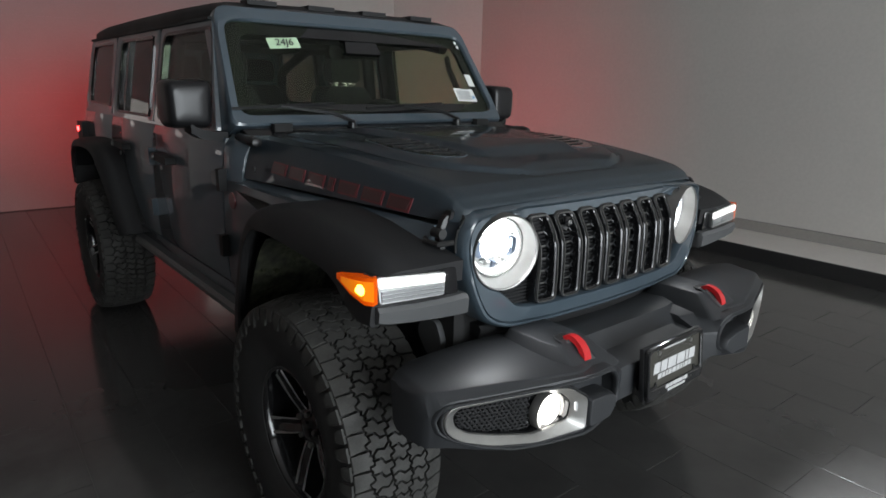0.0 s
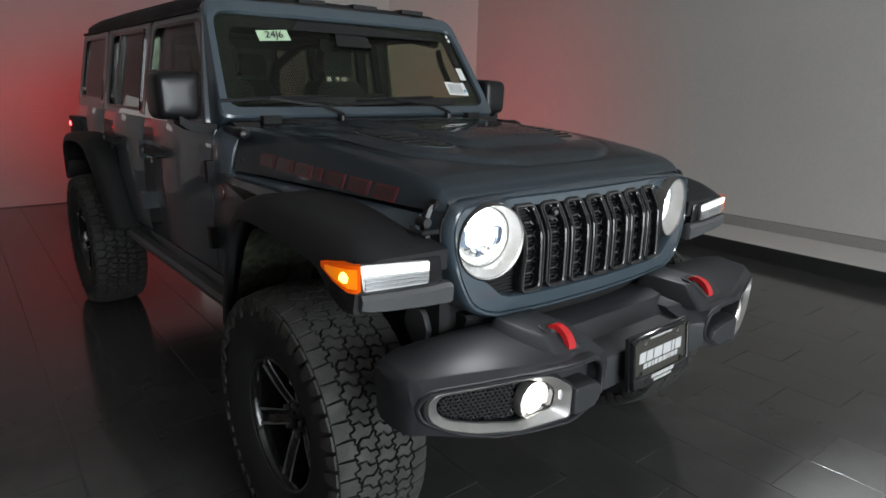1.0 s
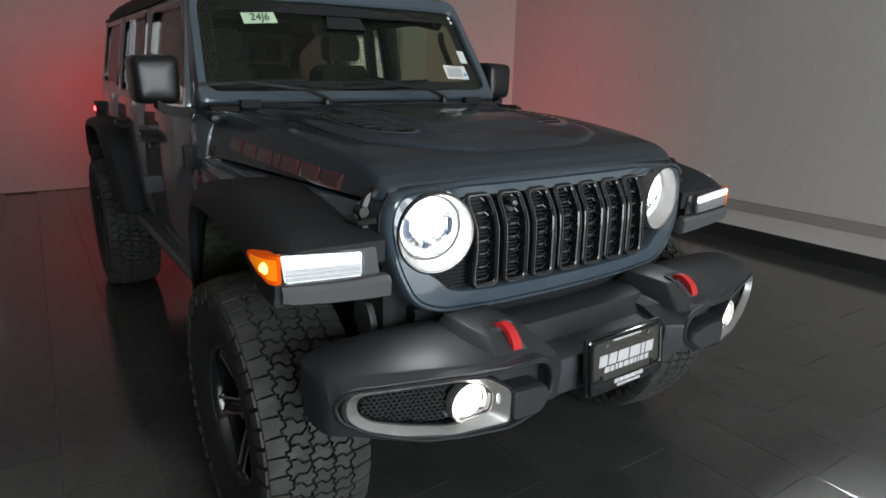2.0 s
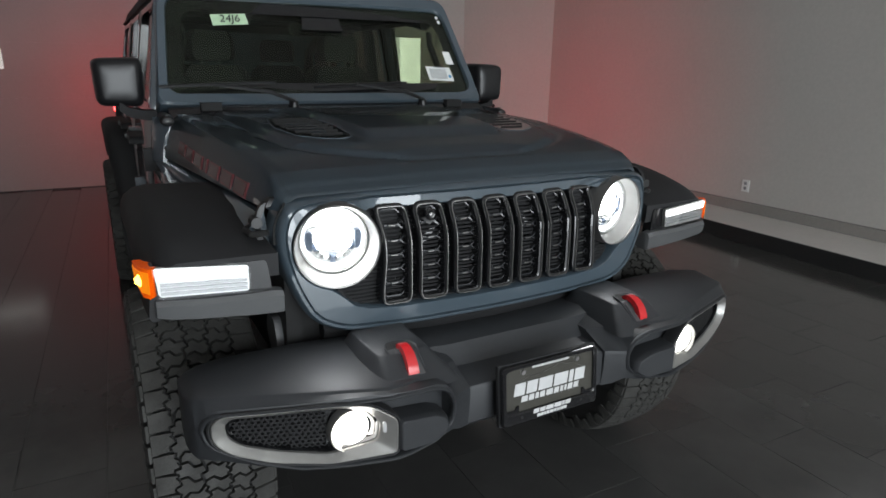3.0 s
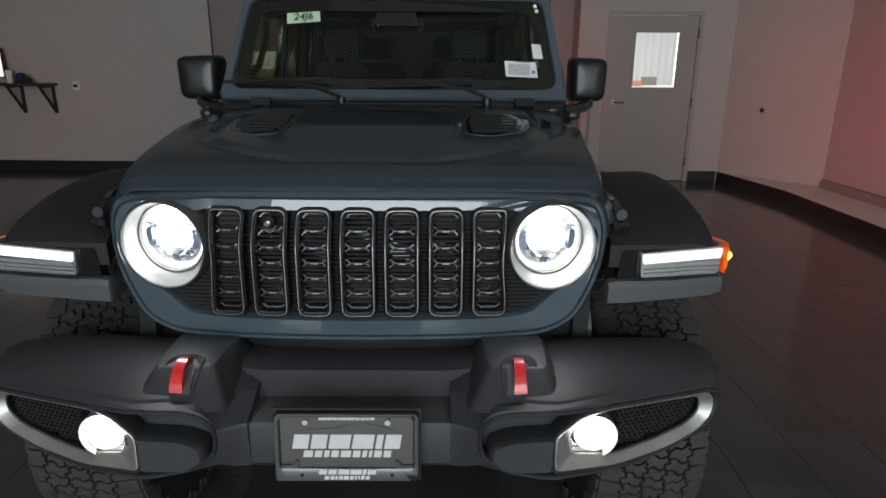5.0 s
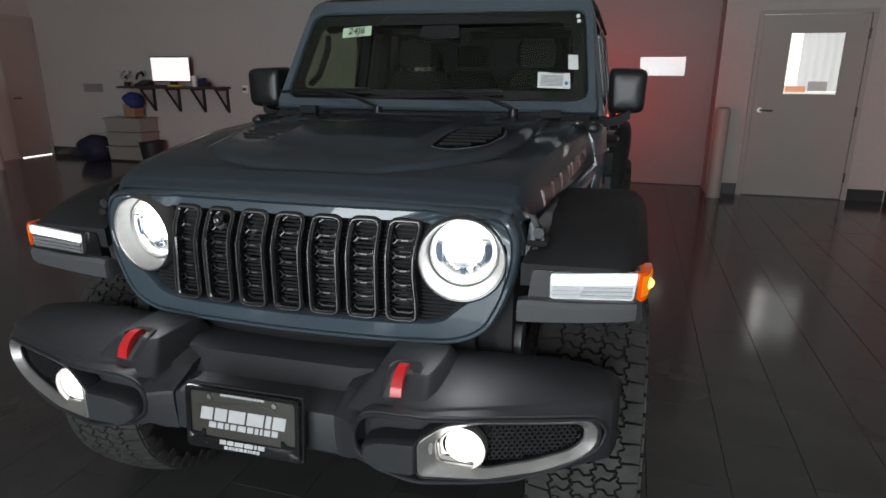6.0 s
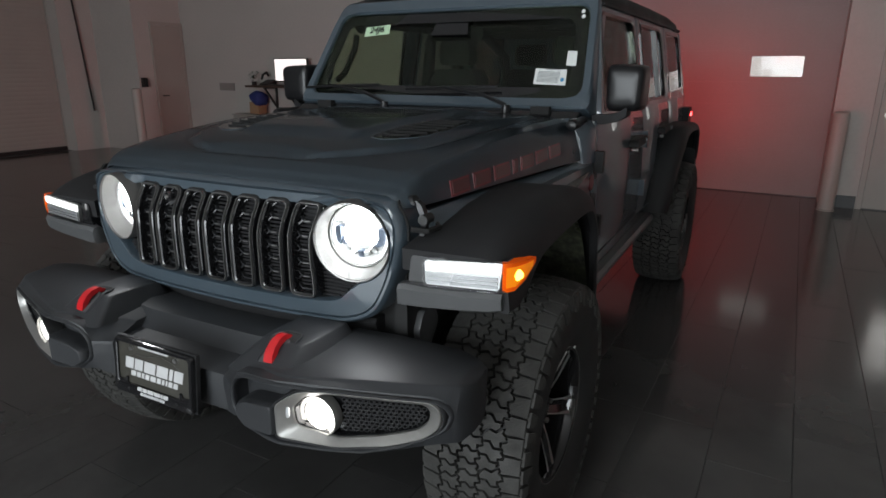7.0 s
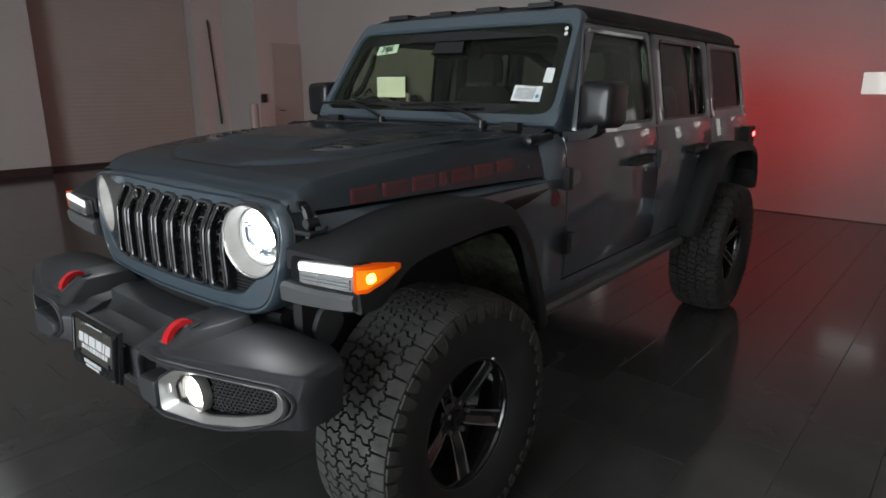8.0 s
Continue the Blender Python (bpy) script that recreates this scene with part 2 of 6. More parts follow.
def slab(outline, place, d0, d1, bm=None):
    """A flat piece: an outline (u, v) with depths d0 and d1, put in space by place(u, v, d)."""
    return loft([[place(u, v, d0) for u, v in outline], [place(u, v, d1) for u, v in outline]], bm=bm)


def frame_ring(outer, inner, place, section, bm=None):
    """A frame between two outlines of as many points; section: (share from inner to outer, depth)."""
    rings = []
    for f, d in section:
        rings.append([place(a[0] * f + b[0] * (1 - f), a[1] * f + b[1] * (1 - f), d) for a, b in zip(outer, inner)])
    return loft(rings, caps=False, bm=bm)


def grow(outline, k):
    """The outline moved outwards by k."""
    pts = [Vector(p) for p in outline]
    n = len(pts)
    area = sum(pts[i - 1].x * pts[i].y - pts[i].x * pts[i - 1].y for i in range(n))
    out = []
    for i in range(n):
        d = (pts[(i + 1) % n] - pts[i - 1]).normalized()
        out.append((pts[i].x + d.y * k * (1 if area > 0 else -1), pts[i].y - d.x * k * (1 if area > 0 else -1)))
    return out


def sweep(a, b, x):
    """A soft step from 0 at a to 1 at b."""
    t = min(1, max(0, (x - a) / (b - a)))
    return t * t * (3 - 2 * t)


def along(table, x):
    """Reads a short table of (x, value) with straight steps between."""
    if x <= table[0][0]:
        return table[0][1]
    for (a, va), (b, vb) in zip(table, table[1:]):
        if x <= b:
            return va + (vb - va) * (x - a) / (b - a)
    return table[-1][1]


def wavy(table, n):
    """A smooth open line through control points (Catmull-Rom)."""
    p = [Vector(q) for q in table]
    p = [p[0] * 2 - p[1]] + p + [p[-1] * 2 - p[-2]]
    out = []
    for i in range(1, len(p) - 2):
        for j in range(n):
            t = j / n
            out.append(0.5 * ((2 * p[i]) + (p[i + 1] - p[i - 1]) * t + (2 * p[i - 1] - 5 * p[i] + 4 * p[i + 1] - p[i + 2]) * t * t + (3 * p[i] - p[i - 1] - 3 * p[i + 1] + p[i + 2]) * t ** 3))
    out.append(p[-2])
    return out


# ---- the garage ----
BACK, BACK_L, DOOR_Y, LEDGE_X, TOP = 6.58, 7.0, 7.04, 4.0, 4.6


def structure(name, bm, mat, label, category, bevel=0.0, smooth=0):
    return tagged(part(name, bm, mat, None, label, smooth=smooth, bevel=bevel), label, category, kind="structure")


structure("wall_back_right", box(1.76, 2.13, BACK, BACK + 0.6, 0, TOP, box(3.35, 3.95, BACK, BACK + 0.6, 0, TOP, box(2.13, 3.35, BACK, BACK + 0.6, 2.19, TOP))), WALL, "pale painted wall with a doorway beside the garage door", "wall")
structure("wall_back_left", box(-9.4, -3.22, BACK_L, BACK_L + 0.3, 0, TOP), WALL, "pale painted rear wall behind the computer shelf", "wall")
structure("wall_above_garage_door", box(-3.22, 1.76, BACK, BACK + 0.6, 3.3, TOP), WALL, "pale painted wall above the wide garage door", "wall")
structure("wall_garage_jamb", box(-3.5, -3.22, BACK_L - 0.02, BACK_L + 0.4, 0.0, TOP), WALL, "painted jamb of the wide garage door", "wall")
# right-hand wall: a short slanting piece from the corner, then the long wall behind the ledge
structure("wall_right_corner", loft([[(3.76, BACK + 0.3, z), (3.76, BACK, z), (4.55, 5.45, z), (4.95, 5.45, z), (4.95, BACK + 0.3, z)] for z in (0, TOP)]), WALL, "pale painted corner wall catching red tail light", "wall")
structure("wall_right", loft([[(4.55, 5.45, z), (5.05, -7.3, z), (5.3, -7.3, z), (4.95, 5.45, z)] for z in (0, TOP)]), WALL, "long pale painted side wall above a low ledge", "wall")
structure("ledge", loft([[(LEDGE_X + 0.012, -7.1, z), (LEDGE_X + 0.012, 5.2, z), (3.77, BACK - 0.02, z), (4.54, 5.44, z), (5.04, -7.1, z)] for z in (0, 0.14)]), LEDGE, "low pale ledge along the side wall", "ledge")
structure("ledge_base", loft([[(LEDGE_X, -7.1, z), (LEDGE_X, 5.2, z), (3.75, BACK - 0.03, z), (3.765, BACK - 0.02, z), (LEDGE_X + 0.0115, 5.2, z), (LEDGE_X + 0.0115, -7.1, z)] for z in (0, 0.136)]), BASE, "black base tiles on the front of the ledge", "baseboard")
structure("wall_strip", loft([[(4.50, 5.40, z), (5.0, -7.2, z), (5.047, -7.2, z), (4.547, 5.42, z)] for z in (0.14, 0.24)]), STRIP, "grey skirting strip where ledge meets wall", "trim")
structure("wall_front", box(-11.4, -2.7, -7.5, -7.2, 0, TOP, box(2.7, 5.3, -7.5, -7.2, 0, TOP, box(-2.7, 2.7, -7.5, -7.2, 3.55, TOP))), WALL, "unseen pale painted front wall with an added wide doorway", "wall")
structure("wall_left_near", box(-10.9, -10.45, -7.2, 2.31, 0, TOP), WALL, "pale painted wall beside the roll-up door", "wall")
structure("wall_left_far", box(-10.9, -10.6, 5.3, 5.95, 0, TOP, box(-10.9, -9.4, 5.95, 6.0, 0, TOP)), WALL, "pale painted wall beyond the roll-up door", "wall")
structure("wall_left_end", box(-9.65, -9.4, 6.0, 7.3, 0, TOP), WALL, "pale painted end wall with a side door", "wall")
structure("wall_left_header", box(-11.2, -10.6, 2.31, 5.3, 3.4, TOP), WALL, "pale painted wall above the roll-up door", "wall")
structure("ceiling", box(-11.4, 5.5, -7.5, 7.7, TOP, TOP + 0.2), CEIL, "dim painted garage ceiling", "ceiling")
# unseen doorway, added to house the fill light
fw = tagged(thing("doorway_front", "added unseen doorway with slim steel jambs, opening for the fill light", "doorway"), kind="structure")
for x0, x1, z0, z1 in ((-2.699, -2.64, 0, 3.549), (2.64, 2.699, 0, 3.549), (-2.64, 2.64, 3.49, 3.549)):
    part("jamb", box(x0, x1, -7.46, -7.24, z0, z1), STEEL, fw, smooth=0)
for x0, x1, y0, y1 in ((1.775, 2.12, BACK - 0.012, BACK - 0.001), (3.36, 3.74, BACK - 0.012, BACK - 0.001), (-9.39, -3.51, BACK_L - 0.012, BACK_L - 0.001), (-10.439, -10.427, -7.1, 2.30)):
    structure("baseboard", box(x0, x1, y0, y1, 0, 0.14), BASE, "black cove baseboard", "baseboard")

# wide sectional garage door with two small windows
gd = tagged(thing("garage_door", "wide pale sectional garage door with two small windows, closed", "garage door"), kind="structure")
GZ = [0, 0.555, 1.11, 1.375, 1.745, 2.22, 2.775, 3.3]
WINX = ((-2.68, -2.08), (0.82, 1.41))
for z0, z1 in zip(GZ, GZ[1:]):
    if abs(z0 - 1.375) < 0.01:
        for x0, x1 in ((-3.22, -2.68), (-2.08, 0.82), (1.41, 1.76)):
            part("panel", box(x0, x1, DOOR_Y, DOOR_Y + 0.045, z0 + 0.0003, z1 - 0.0003), GATE, gd, smooth=0)
        for x0, x1 in WINX:
            part("panel", box(x0, x1, DOOR_Y, DOOR_Y + 0.045, z0 + 0.0003, 1.43), GATE, gd, smooth=0)
            part("panel", box(x0, x1, DOOR_Y, DOOR_Y + 0.045, 1.69, z1 - 0.0003), GATE, gd, smooth=0)
    else:
        part("panel", box(-3.22, 1.76, DOOR_Y, DOOR_Y + 0.045, z0 + (0.012 if z0 == 0 else 0.0003), z1 - 0.0003), GATE, gd, smooth=0)
# added backing strips keep hall light from leaking through the panel seams
for z in GZ[1:-1]:
    part("seam_strip", box(-3.22, 1.76, DOOR_Y + 0.0455, DOOR_Y + 0.052, z - 0.02, z + 0.02), GATE, gd, smooth=0)
part("bottom_seal", box(-3.22, 1.76, DOOR_Y + 0.005, DOOR_Y + 0.04, 0.0, 0.012), BASE, gd, smooth=0)
for x0, x1 in WINX:
    out = rounded([(x0, 1.43), (x1, 1.43), (x1, 1.69), (x0, 1.69)], 0.02, 3)
    fr = part("window_frame", frame_ring(grow(out, 0.015), grow(out, -0.012), lambda u, v, d: (u, DOOR_Y + d, v), ((0, 0.03), (0, -0.004), (1, -0.004), (1, 0.02))), GATE, gd, "pale moulded window frame")
    p = part("pane", box(x0 + 0.001, x1 - 0.001, DOOR_Y + 0.02, DOOR_Y + 0.024, 1.431, 1.689), PANE, gd, "clear pane with the lit hall behind", smooth=0)
    p.visible_shadow = False

# the lit rooms behind the panes: room light is put in as glowing surfaces
hall = thing("hall_backdrop", "lit hall seen through the garage door windows", "backdrop", kind="structure")
part("backdrop_wall", box(-3.3, 2.0, 9.0, 9.1, 0, 3.2), HALL, hall, smooth=0)
office = thing("office_backdrop", "bright office seen through the door window", "backdrop", kind="structure")
part("backdrop_wall", box(2.02, 5.5, 9.6, 9.7, 0, 3.4), OFFICE, office, smooth=0)
part("curtain", loft([[(3.25 + 0.75 * i / 30, 9.5 + 0.012 * math.sin(i * 1.3), z) for i in range(31)] for z in (0.0, 3.2)], closed=False), glowing("lit_curtain", (0.93, 0.92, 0.90), 0.52), office, "pale grey hanging curtain")
desk = thing("office_desk", "tall white counter in the lit office", "desk")
part("desk_top", box(2.6, 4.0, 8.2, 8.9, 1.17, 1.21), glowing("lit_desk", (0.98, 0.93, 0.88), 0.7), desk, smooth=0, bevel=0.006)
for dx in (2.65, 3.9):
    for dy in (8.25, 8.8):
        part("leg", box(dx, dx + 0.05, dy, dy + 0.05, 0, 1.17), DARK, desk, smooth=0)
chair = thing("office_chair", "grey office chair with a high back at the desk", "chair")
CH = glowing("lit_chair_cloth", (0.36, 0.34, 0.33), 0.35)
part("backrest", loft([[(3.30 + 0.10 * k, 8.98 + d, 0.62 + 0.145 * s) for k, d in ((0, 0), (2.6, 0), (2.7, 0.06), (0.1, 0.06))] for s in range(6)]), CH, chair)
part("seat", box(3.28, 3.60, 8.95, 9.35, 0.44, 0.52), CH, chair, bevel=0.02)
part("pedestal", lathe([(0.0, 0.22), (0.03, 0.22), (0.05, 0.03), (0.44, 0.03)], 16, axis="z", at=(3.44, 9.15, 0)), DARK, chair)
boxo = part("paper_tray", box(2.86, 3.12, 8.3, 8.55, 1.21, 1.29), glowing("lit_tray", (0.75, 0.33, 0.20), 0.5), None, smooth=0)
tagged(boxo, "orange paper tray on the office counter", "tray")
structure("hall_partition", box(1.9, 2.0, 7.2, 9.7, 0, 3.4), WALL, "partition between hall and office", "wall")

# man door with a window
md = tagged(thing("door_1", "pale steel door with a tall window and a lever handle, closed", "door"), kind="structure")
DW = (2.49, 3.07, 1.235, 1.94)
for b in ((2.19, DW[0], 0.012, 2.14), (DW[1], 3.29, 0.012, 2.14), (DW[0], DW[1], 0.012, DW[2]), (DW[0], DW[1], DW[3], 2.14)):
    part("door_panel", box(b[0], b[1], BACK + 0.004, BACK + 0.05, b[2], b[3]), DOOR, md, smooth=0)
out = [(DW[0], DW[2]), (DW[1], DW[2]), (DW[1], DW[3]), (DW[0], DW[3])]
part("window_frame", frame_ring(grow(resample(out, 40), 0.022), grow(resample(out, 40), -0.008), lambda u, v, d: (u, BACK + d, v), ((0, 0.04), (0, -0.006), (1, -0.004), (1, 0.01))), DOOR, md)
pane = part("pane", box(DW[0] + 0.001, DW[1] - 0.001, BACK + 0.024, BACK + 0.029, DW[2] + 0.001, DW[3] - 0.001), PANE, md, "clear glass pane", smooth=0)
pane.visible_shadow = False
for x0, x1, z0, z1 in ((2.131, 2.185, 0, 2.19), (3.295, 3.349, 0, 2.19), (2.185, 3.295, 2.145, 2.19)):
    part("door_frame", box(x0, x1, BACK - 0.015, BACK + 0.06, z0, z1), DOOR, md, smooth=0, bevel=0.004)
hd = part("door_handle", lathe([(BACK - 0.012, 0.03), (BACK + 0.004, 0.032)], 20, axis="y", at=(2.27, 0, 1.05)), SILVER, md, "brushed metal lever handle")
part("lever", tube([(2.27, BACK - 0.012, 1.05), (2.27, BACK - 0.055, 1.05), (2.30, BACK - 0.06, 1.05), (2.40, BACK - 0.06, 1.045)], 0.011), STEEL, hd)
for z in (0.27, 1.05, 1.92):
    part("hinge", box(3.282, 3.305, BACK - 0.022, BACK - 0.0155, z - 0.06, z + 0.06), STEEL, md, smooth=0)
part("threshold", box(2.19, 3.29, BACK - 0.01, BACK + 0.05, 0.0, 0.012), STEEL, md, smooth=0)


def bollard(x, y, cap):
    b = thing("bollard", "pale painted steel bollard standing before the wall" if not cap else "pale bollard with a dark fitting above it", "bollard", at=pose(x, y, 0), group="bollards beside the doors")
    tall = 1.20 if cap else 1.092
    part("post", lathe([(0, 0.082), (tall - 0.04, 0.082), (tall - 0.017, 0.075), (tall - 0.004, 0.055), (tall, 0.02)], 28, axis="z"), DOOR, b)
    part("base_ring", lathe([(0, 0.092), (0.012, 0.092), (0.018, 0.084)], 28, axis="z"), DOOR, b)
    return b


bollard(1.83, 6.32, False)
bollard(-3.16, 6.45, False)
bollard(-8.60, 5.29, True)

# roll-up door in the left wall: many narrow slats
ru = tagged(thing("rollup_door", "pale steel roll-up door made of narrow slats, closed", "roll-up door"), kind="structure")
for i in range(42):
    z = 0.072 + i * 0.080
    part("slat", loft([[(-10.95 + dx, y, z + dz) for dx, dz in ((0, 0), (0.003, 0.02), (0.004, 0.04), (0.003, 0.06), (0, 0.0805), (-0.02, 0.0805), (-0.02, 0))] for y in (2.32, 5.29)]), DOOR, ru, smooth=60)
part("bottom_bar", box(-10.98, -10.92, 2.32, 5.29, 0.0, 0.07), BASE, ru, smooth=0)
part("guide_rail", box(-10.99, -10.90, 5.292, 5.2999, 0, 3.4), DOOR, ru, smooth=0)
part("pull_cord", tube([(-10.55, 5.58, 2.83), (-10.55, 5.65, 1.8), (-10.55, 5.715, 0.73)], 0.016, 8), BASE, ru, "dark hanging pull cord")

# side door on the end wall, light under it
sd = tagged(thing("door_2", "pale painted side door with light under it, closed", "door"), kind="structure")
part("door_panel", box(-9.398, -9.365, 6.34, 6.94, 0.015, 2.31), DOOR, sd, smooth=0, bevel=0.004)
for y0, y1, z0, z1 in ((6.28, 6.338, 0, 2.37), (6.942, 6.99, 0, 2.37), (6.338, 6.942, 2.312, 2.37)):
    part("door_frame", box(-9.399, -9.35, y0, y1, z0, z1), DOOR, sd, smooth=0, bevel=0.005)
part("light_gap", box(-9.397, -9.37, 6.34, 6.94, 0.0005, 0.012), glowing("light_under_door", (1, 0.97, 0.92), 1.6), sd, "light leaking under the door", smooth=0)
part("door_handle", tube([(-9.365, 6.40, 1.02), (-9.32, 6.40, 1.02), (-9.31, 6.50, 1.02)], 0.012), STEEL, sd)
ks = thing("wall_key_box", "small black fitting on the wall above a bollard", "fitting")
part("box", box(-9.399, -9.33, 5.985, 6.075, 1.19, 1.36), BASE, ks, bevel=0.01)
part("cover", box(-9.3295, -9.32, 5.995, 6.065, 1.21, 1.34), GLOSS, ks, bevel=0.003)

# shelf with the computer
sh = thing("wall_shelf", "dark wooden wall shelf on black triangular brackets", "shelf")
SHY = BACK_L - 0.002
part("board", box(-7.43, -5.47, SHY - 0.34, SHY, 1.20, 1.235), material("dark_shelf_wood", (0.05, 0.032, 0.022), rough=0.5, vary=0.2, scale=20), sh, bevel=0.004)
for x in (-6.97, -6.47, -5.98, -5.53):
    br = strut((x, SHY - 0.02, 1.20), (x, SHY - 0.02, 0.82), 0.035, 0.03)
    strut((x, SHY - 0.31, 1.185), (x, SHY - 0.03, 0.84), 0.03, 0.025, br)
    strut((x, SHY - 0.33, 1.188), (x, SHY - 0.02, 1.188), 0.035, 0.022, br)
    part("bracket", br, BASE, sh, "black steel bracket")
mo = thing("computer_monitor", "wide lit computer monitor standing on the shelf", "monitor")
part("bezel", box(-6.84, -6.08, SHY - 0.17, SHY - 0.13, 1.305, 1.700), BASE, mo, bevel=0.008)
part("screen", box(-6.825, -6.095, SHY - 0.1735, SHY - 0.1705, 1.322, 1.686), SCREEN, mo, "glowing pale screen", smooth=0)
part("page_bar", box(-6.80, -6.66, SHY - 0.1765, SHY - 0.1738, 1.625, 1.640), glowing("page_blue", (0.35, 0.6, 0.9), 0.8), mo, smooth=0)
part("page_bar", box(-6.58, -6.42, SHY - 0.1765, SHY - 0.1738, 1.55, 1.562), glowing("page_grey", (0.6, 0.6, 0.62), 0.7), mo, smooth=0)
part("stand", box(-6.52, -6.40, SHY - 0.14, SHY - 0.10, 1.245, 1.40, box(-6.62, -6.30, SHY - 0.25, SHY - 0.06, 1.236, 1.246)), BASE, mo, bevel=0.004)
kb = thing("keyboard", "black keyboard on the shelf in front of the monitor", "keyboard")
part("case", box(-6.88, -6.44, SHY - 0.33, SHY - 0.20, 1.236, 1.258), BASE, kb, bevel=0.005)
pd = thing("note_pad", "yellow note pad on the shelf", "note pad")
part("pad", box(-6.42, -6.22, SHY - 0.33, SHY - 0.22, 1.236, 1.262), YELLOW, pd, smooth=0)
cu = thing("paper_cup", "tall white cup on the shelf beside the monitor", "cup")
part("cup", lathe([(1.236, 0.035), (1.40, 0.045), (1.405, 0.046), (1.40, 0.042)], 20, axis="z", at=(-6.0, SHY - 0.2, 0)), PAPER, cu)
tp = thing("tape_dispenser", "dark tape dispenser with a blue reel on the shelf", "tape dispenser")
part("body", loft([[(-5.90 + 0.20 * u, SHY - 0.25 + dy, 1.236 + v) for u, v in ((0, 0), (1, 0), (1, 0.06), (0.7, 0.09), (0.4, 0.14), (0.1, 0.12))] for dy in (0, 0.07)]), BASE, tp)
part("reel", lathe([(SHY - 0.262, 0.04), (SHY - 0.172, 0.04)], 20, axis="y", at=(-5.82, 0, 1.33)), BLUE, tp)
ph = thing("desk_phone", "black desk phone with a handset on the shelf", "phone")
part("phone_body", loft([[(-7.10 + dx, SHY - 0.30 + y, 1.236 + z) for y, z in ((0, 0), (0.2, 0), (0.2, 0.10), (0, 0.03))] for dx in (0, 0.22)]), BASE, ph)
part("handset", tube([(-7.06, SHY - 0.28, 1.34), (-7.06, SHY - 0.24, 1.42), (-7.05, SHY - 0.16, 1.46), (-7.05, SHY - 0.12, 1.40)], 0.022), BASE, ph)
pl = thing("small_plant", "small dark plant in a pot on the shelf", "plant")
part("pot", lathe([(1.236, 0.04), (1.30, 0.05)], 18, axis="z", at=(-7.33, SHY - 0.2, 0)), BASE, pl)
leaves = bmesh.new()
for i in range(26):
    a, r, h = random.uniform(0, 6.28), random.uniform(0.02, 0.11), random.uniform(0.02, 0.17)
    c = Vector((-7.33 + r * math.cos(a), SHY - 0.2 + r * math.sin(a) * 0.8, 1.30 + h))
    u, v = Vector((math.cos(a), math.sin(a), 0.4)) * 0.035, Vector((-math.sin(a), math.cos(a), 0.2)) * 0.016
    leaves.faces.new([leaves.verts.new(c + s) for s in (-u, v, u, -v)])
part("leaves", leaves, material("dark_leaf", (0.03, 0.06, 0.03), rough=0.6), pl, smooth=0)
cl = thing("cleaning_cloth", "blue cloth draped over a box under the shelf", "cloth")
clm = bmesh.new()
bmesh.ops.create_icosphere(clm, subdivisions=3, radius=0.16)
for v in clm.verts:
    v.co *= 1 + 0.25 * noise.noise(v.co * 9)
    v.co.z *= 0.85
    v.co += Vector((-7.20, SHY - 0.24, 1.0))
part("cloth", clm, BLUE, cl)
cb = thing("cardboard_box", "brown cardboard box on the drawer unit", "box")
part("box", box(-7.35, -7.13, SHY - 0.34, SHY - 0.14, 0.735, 0.94), CARDBOARD, cb, bevel=0.004)
du = thing("drawer_unit", "translucent plastic drawer unit on the floor under the shelf", "drawer unit")
for i in range(3):
    z = 0.02 + i * 0.235
    d = part("drawer", loft([[(-7.70 + 0.02 * k, SHY - 0.42, z + 0.01), (-6.96 - 0.02 * k, SHY - 0.42, z + 0.01), (-6.96 - 0.02 * k, SHY - 0.03, z + 0.01), (-7.70 + 0.02 * k, SHY - 0.03, z + 0.01)] if k else [(-7.69, SHY - 0.43, z + 0.21), (-6.97, SHY - 0.43, z + 0.21), (-6.97, SHY - 0.03, z + 0.21), (-7.69, SHY - 0.03, z + 0.21)] for k in (1, 0)]), CLEAR_BIN, du, bevel=0.01)
    part("rim", box(-7.72, -6.94, SHY - 0.44, SHY - 0.02, z + 0.211, z + 0.232), CLEAR_BIN, du, bevel=0.005)
part("foot", box(-7.7, -6.96, SHY - 0.42, SHY - 0.03, 0.0, 0.029), BASE, du)
bg = thing("duffel_bag", "dark blue bag slumped on the floor by the drawers", "bag")
bgm = bmesh.new()
bmesh.ops.create_icosphere(bgm, subdivisions=3, radius=0.3)
for v in bgm.verts:
    v.co *= 1 + 0.2 * noise.noise(v.co * 5)
    v.co.z = max(v.co.z * 0.75, -0.2) + 0.2
    v.co += Vector((-7.98, SHY - 0.36, 0))
part("bag", bgm, material("dark_blue_cloth", (0.010, 0.014, 0.04), rough=0.8, vary=0.3), bg)
bn = thing("waste_bin", "black bin on the floor beside the drawer unit", "bin")
part("bin", lathe([(0, 0.16), (0.34, 0.2), (0.35, 0.21), (0.34, 0.19)], 24, axis="z", at=(-6.9, SHY - 0.3, 0)), BASE, bn)
wb = thing("wall_plate", "pale blank plate on the rear wall", "wall plate")
part("plate", box(-8.45, -8.05, SHY - 0.012, SHY, 1.12, 1.26), STRIP, wb, bevel=0.004)
for x, z in ((-5.2, 1.2),):
    so = thing("wall_socket", "small wall socket on the rear wall", "socket")
    part("plate", box(x - 0.05, x + 0.05, SHY - 0.01, SHY, z - 0.06, z + 0.06), PAPER, so, bevel=0.003)
    part("plug", box(x - 0.02, x + 0.02, SHY - 0.05, SHY - 0.0105, z - 0.02, z + 0.02), BASE, so, bevel=0.004)
kn = thing("door_stop", "small dark round stop on the side wall", "door stop")
